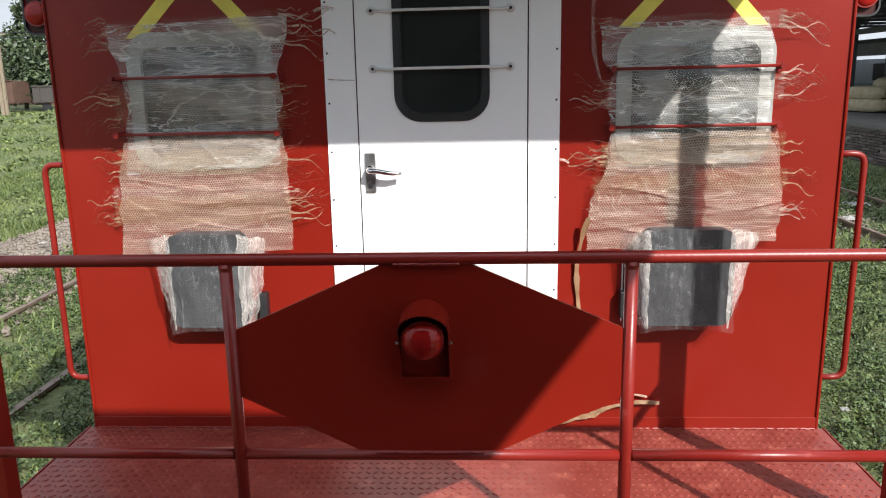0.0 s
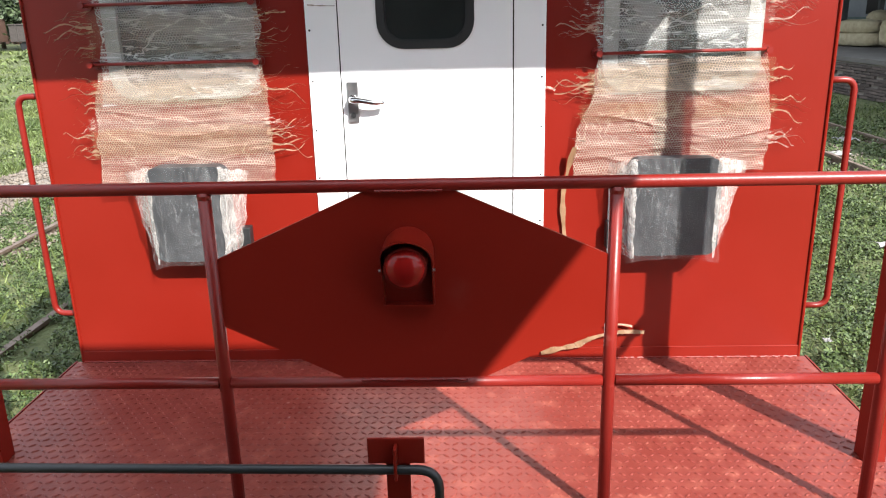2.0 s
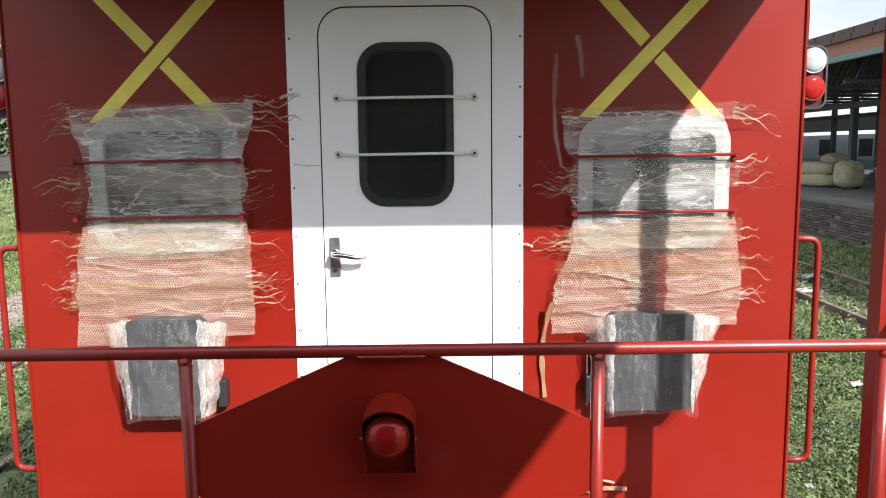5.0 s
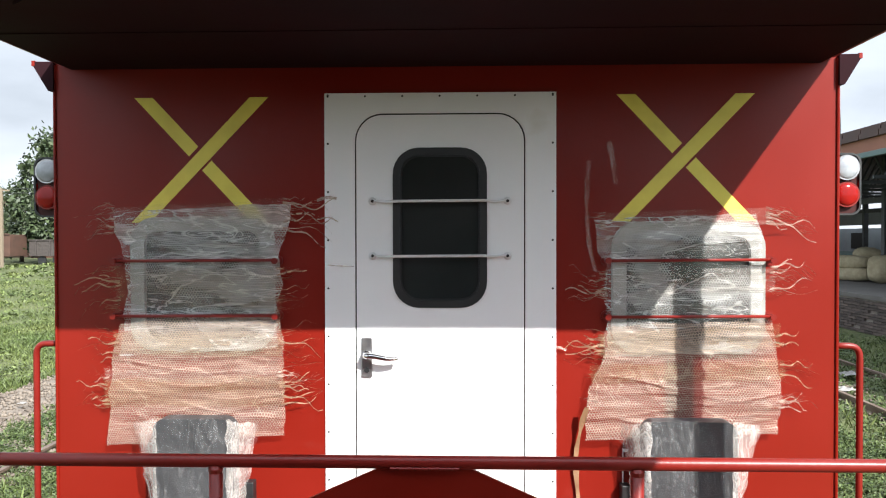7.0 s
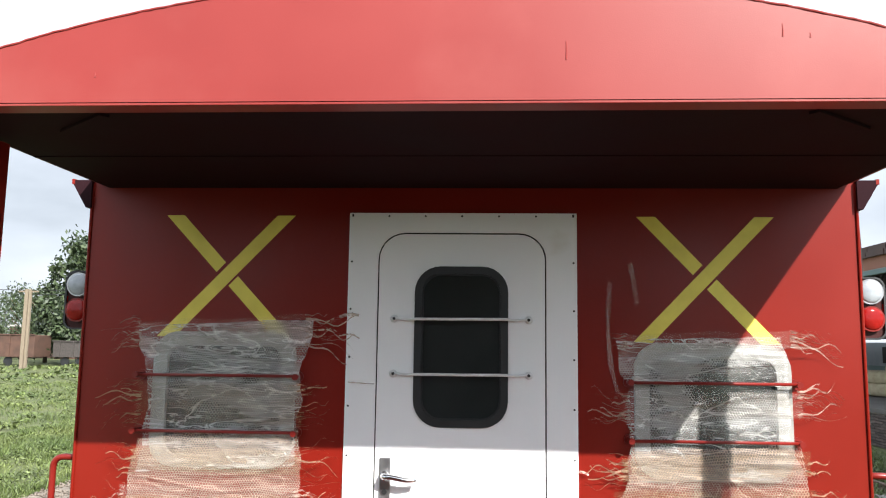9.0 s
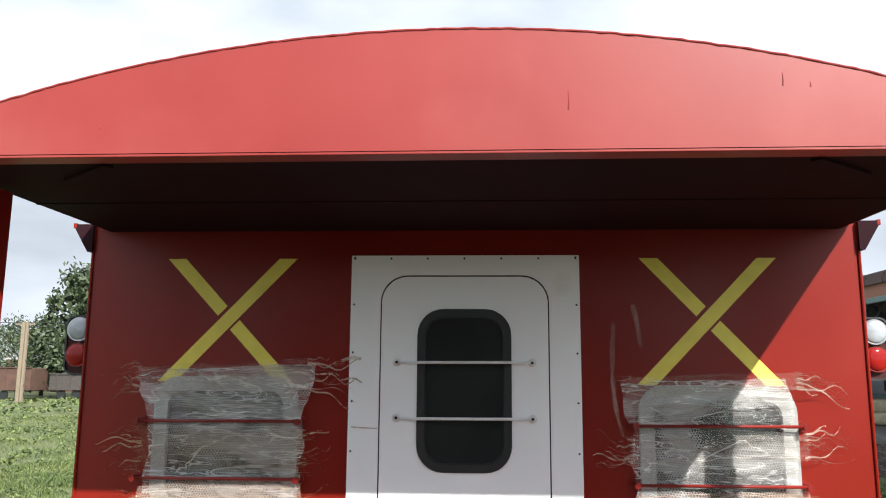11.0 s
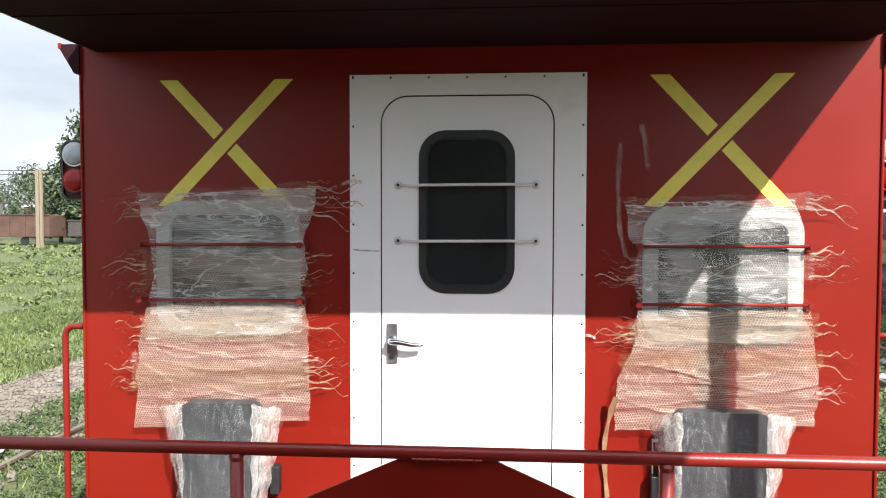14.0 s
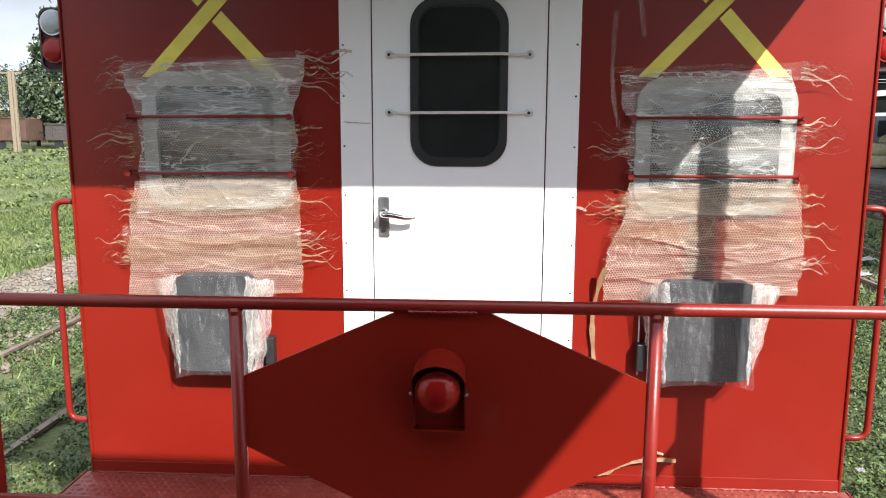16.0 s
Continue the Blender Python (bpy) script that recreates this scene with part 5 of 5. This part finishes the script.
# ---- the station platform and shed to the right ----
PXL = 11.3
plat = empty("station_platform", (PXL, 20, 0))
tagged(plat, "old brick-faced station platform with grey paving", "platform", kind="structure")
part("platform_top", cubes((PXL - 0.06, 40, -5, 90, 0.98, 1.10)), PAVE, plat)
part("platform_wall", cubes((PXL + 0.03, PXL + 0.4, -5, 90, -0.1, 0.975)), MORTAR, plat)

shed = empty("platform_shed", (13, 25, 1.1))
tagged(shed, "open platform shed with steel columns and brown sheet roof", "shed")
# roof over the platform: stepped brown sheets, salmon board, teal gutter
bm = bmesh.new()
for i in range(90):
    y = -5 + i * 1.05
    box(bm, PXL - 0.20, PXL - 0.12, y, y + 1.0, 5.46, 5.62)
    box(bm, PXL - 0.14, PXL - 0.05, y, y + 1.0, 5.60, 5.78)
tagged(part("roof_sheeting", bm, SHED_ROOF, shed, "overlapping brown roof sheets"), kind="stuff")
part("roof_slab", cubes((PXL - 0.10, 26, -5, 90, 5.70, 5.80)), SHED_ROOF, shed)
part("fascia_board", cubes((PXL - 0.10, PXL - 0.02, -5, 90, 5.10, 5.46)), SHED_SALMON, shed, "faded salmon fascia board")
part("gutter", cubes((PXL - 0.16, PXL - 0.04, -5, 90, 4.93, 5.09), bevel=0.02), SHED_TEAL, shed, "faded teal gutter")
for j, cx in enumerate((14.9, 20.5)):
    for i in range(8):
        y = 8.2 + i * 4.15
        part("column", cubes((cx - 0.11, cx + 0.11, y - 0.11, y + 0.11, 1.1, 5.65), (cx - 0.2, cx + 0.2, y - 0.2, y + 0.2, 1.1, 1.35), bevel=0.01), SHED_STEEL, shed, "dark steel column")
    bm = cubes((cx - 0.09, cx + 0.09, -2, 60, 3.95, 4.15))
    part("purlin", bm, SHED_STEEL, shed)
for i in range(13):
    y = 6.1 + i * 2.1
    bm = bmesh.new()
    box(bm, PXL, 21, y - 0.04, y + 0.04, 4.34, 4.44)
    for k in range(8):
        x = PXL + 0.3 + k * 1.2
        tube(bm, [(x, y, 4.4), (x + 0.6, y, 5.65)], 0.035, 5)
        tube(bm, [(x + 0.6, y, 5.65), (x + 1.2, y, 4.4)], 0.035, 5)
    part("truss", bm, SHED_STEEL, shed, "dark steel roof truss")
far = empty("far_platform_wall", (27, 40, 0))
tagged(far, "pale painted wall and windows behind the far platform", "building")
part("wall", cubes((27, 27.3, 5, 95, 0, 3.3)), SHED_PALE, far)
part("band", cubes((26.96, 26.998, 5, 95, 1.1, 1.7)), SHED_TEAL, far, "faded teal painted band")
part("upper_boarding", cubes((26.0, 26.2, 5, 95, 3.5, 4.5)), SHED_PALE, far, "pale hanging boards under the roof")
for i in range(14):
    y = 14 + i * 5.2
    part("window", cubes((26.95, 26.997, y, y + 1.5, 1.9, 3.0)), DARK, far)
for i in range(3):
    y = 22 + i * 9
    ob = empty("platform_bench", (20, y, 1.1))
    tagged(ob, "pale concrete bench on the station platform", "bench")
    part("seat", cubes((19.7, 20.2, y - 1, y + 1, 1.52, 1.60)), CONCRETE, ob)
    part("leg", cubes((19.75, 20.15, y - 0.85, y - 0.7, 1.1, 1.519)), CONCRETE, ob)
    part("leg", cubes((19.75, 20.15, y + 0.7, y + 0.85, 1.1, 1.519)), CONCRETE, ob)


def sack(x, y, z, l, w, h, yaw, label, seed, upright=False):
    bm = bmesh.new()
    bmesh.ops.create_cube(bm, size=1)
    bmesh.ops.subdivide_edges(bm, edges=bm.edges[:], cuts=5, use_grid_fill=True)
    for v in bm.verts:
        p = v.co.copy()
        k = 1 - 0.35 * (abs(p.x * 2) ** 4)
        q = Vector((p.x * l, p.y * w * k, p.z * h * k))
        rr = 0.08 * h * wob(p.x * 4 + seed, p.y * 4, p.z * 4)
        n = Vector((p.x * 0.2, p.y, p.z)).normalized()
        ball = Vector((p.x * l, n.y * w * 0.5 * k, n.z * h * 0.5 * k))
        v.co = q.lerp(ball, 0.55) + n * rr
    lo = min(v.co.z for v in bm.verts)
    bm.transform(Matrix.Translation((x, y, z - lo)) @ Matrix.Rotation(radians(yaw), 4, "Z"))
    return tagged(part("sack", bm, JUTE, None, "", True), label, "sack", group="sacks on the platform")


for x, y, z, l, w, h, yaw, s in ((14.3, 26.2, 1.10, 2.3, 0.9, 0.5, 105, 1), (14.35, 26.3, 1.52, 2.0, 0.85, 0.50, 108, 2), (14.5, 24.2, 1.10, 0.9, 0.8, 0.95, 20, 3), (14.6, 29.5, 1.10, 0.9, 0.9, 0.9, 60, 4), (15.0, 18.6, 1.1, 0.9, 0.8, 0.8, 94, 7), (15.4, 27.0, 1.1, 1.2, 0.9, 1.2, 80, 8)):
    sack(x, y, z, l, w, h, yaw, "full tan jute sack lying on the platform" if h < 0.75 else "bulging tan jute sack standing on the platform", s)


def litter(x, y, s, seed):
    bm = bmesh.new()
    bmesh.ops.create_grid(bm, x_segments=6, y_segments=6, size=s)
    for v in bm.verts:
        v.co.z = 0.05 + s * 0.35 * wob(v.co.x * 9 / s * 0.2, v.co.y * 2 / s, seed)
        v.co.x += s * 0.3 * wob(v.co.y * 3 / s, seed, 1)
    bm.transform(Matrix.Translation((x, y, 0.06)))
    bmesh.ops.solidify(bm, geom=bm.faces[:], thickness=0.004)
    return tagged(part("litter", bm, LITTER), "crumpled white litter lying in the grass", "litter", group="litter in the grass")


for i, (x, y, s) in enumerate(((2.9, 2.6, 0.03), (6.6, 10.5, 0.16), (7.4, 12.0, 0.2), (8.0, 11.0, 0.12), (4.6, 5.1, 0.07), (-5.6, 5.4, 0.1), (-4.5, 6.1, 0.09), (-7.0, 9.0, 0.06))):
    litter(x, y, s, i * 3.1)

# brick courses of the platform face
bm = bmesh.new()
box(bm, -0.05, 0.05, -0.112, 0.112, -0.034, 0.034, bevel=0.006)
first = None
r = random.Random(8)
for row in range(11):
    for i in range(27):
        y = 13.2 + i * 0.47 + (0.235 if row % 2 else 0)
        if r.random() < 0.04:
            continue
        place = (PXL + 0.01 + r.uniform(-0.012, 0.008), y, 0.06 + row * 0.082)
        if first is None:
            first = part("brick", bm, BRICK, plat)
            first.scale = (1, 2.0, 1)
            first.location = place
        else:
            o = again(first, (0, 0, 0))
            o.scale = (1, 2.0, 1)
            o.location = place
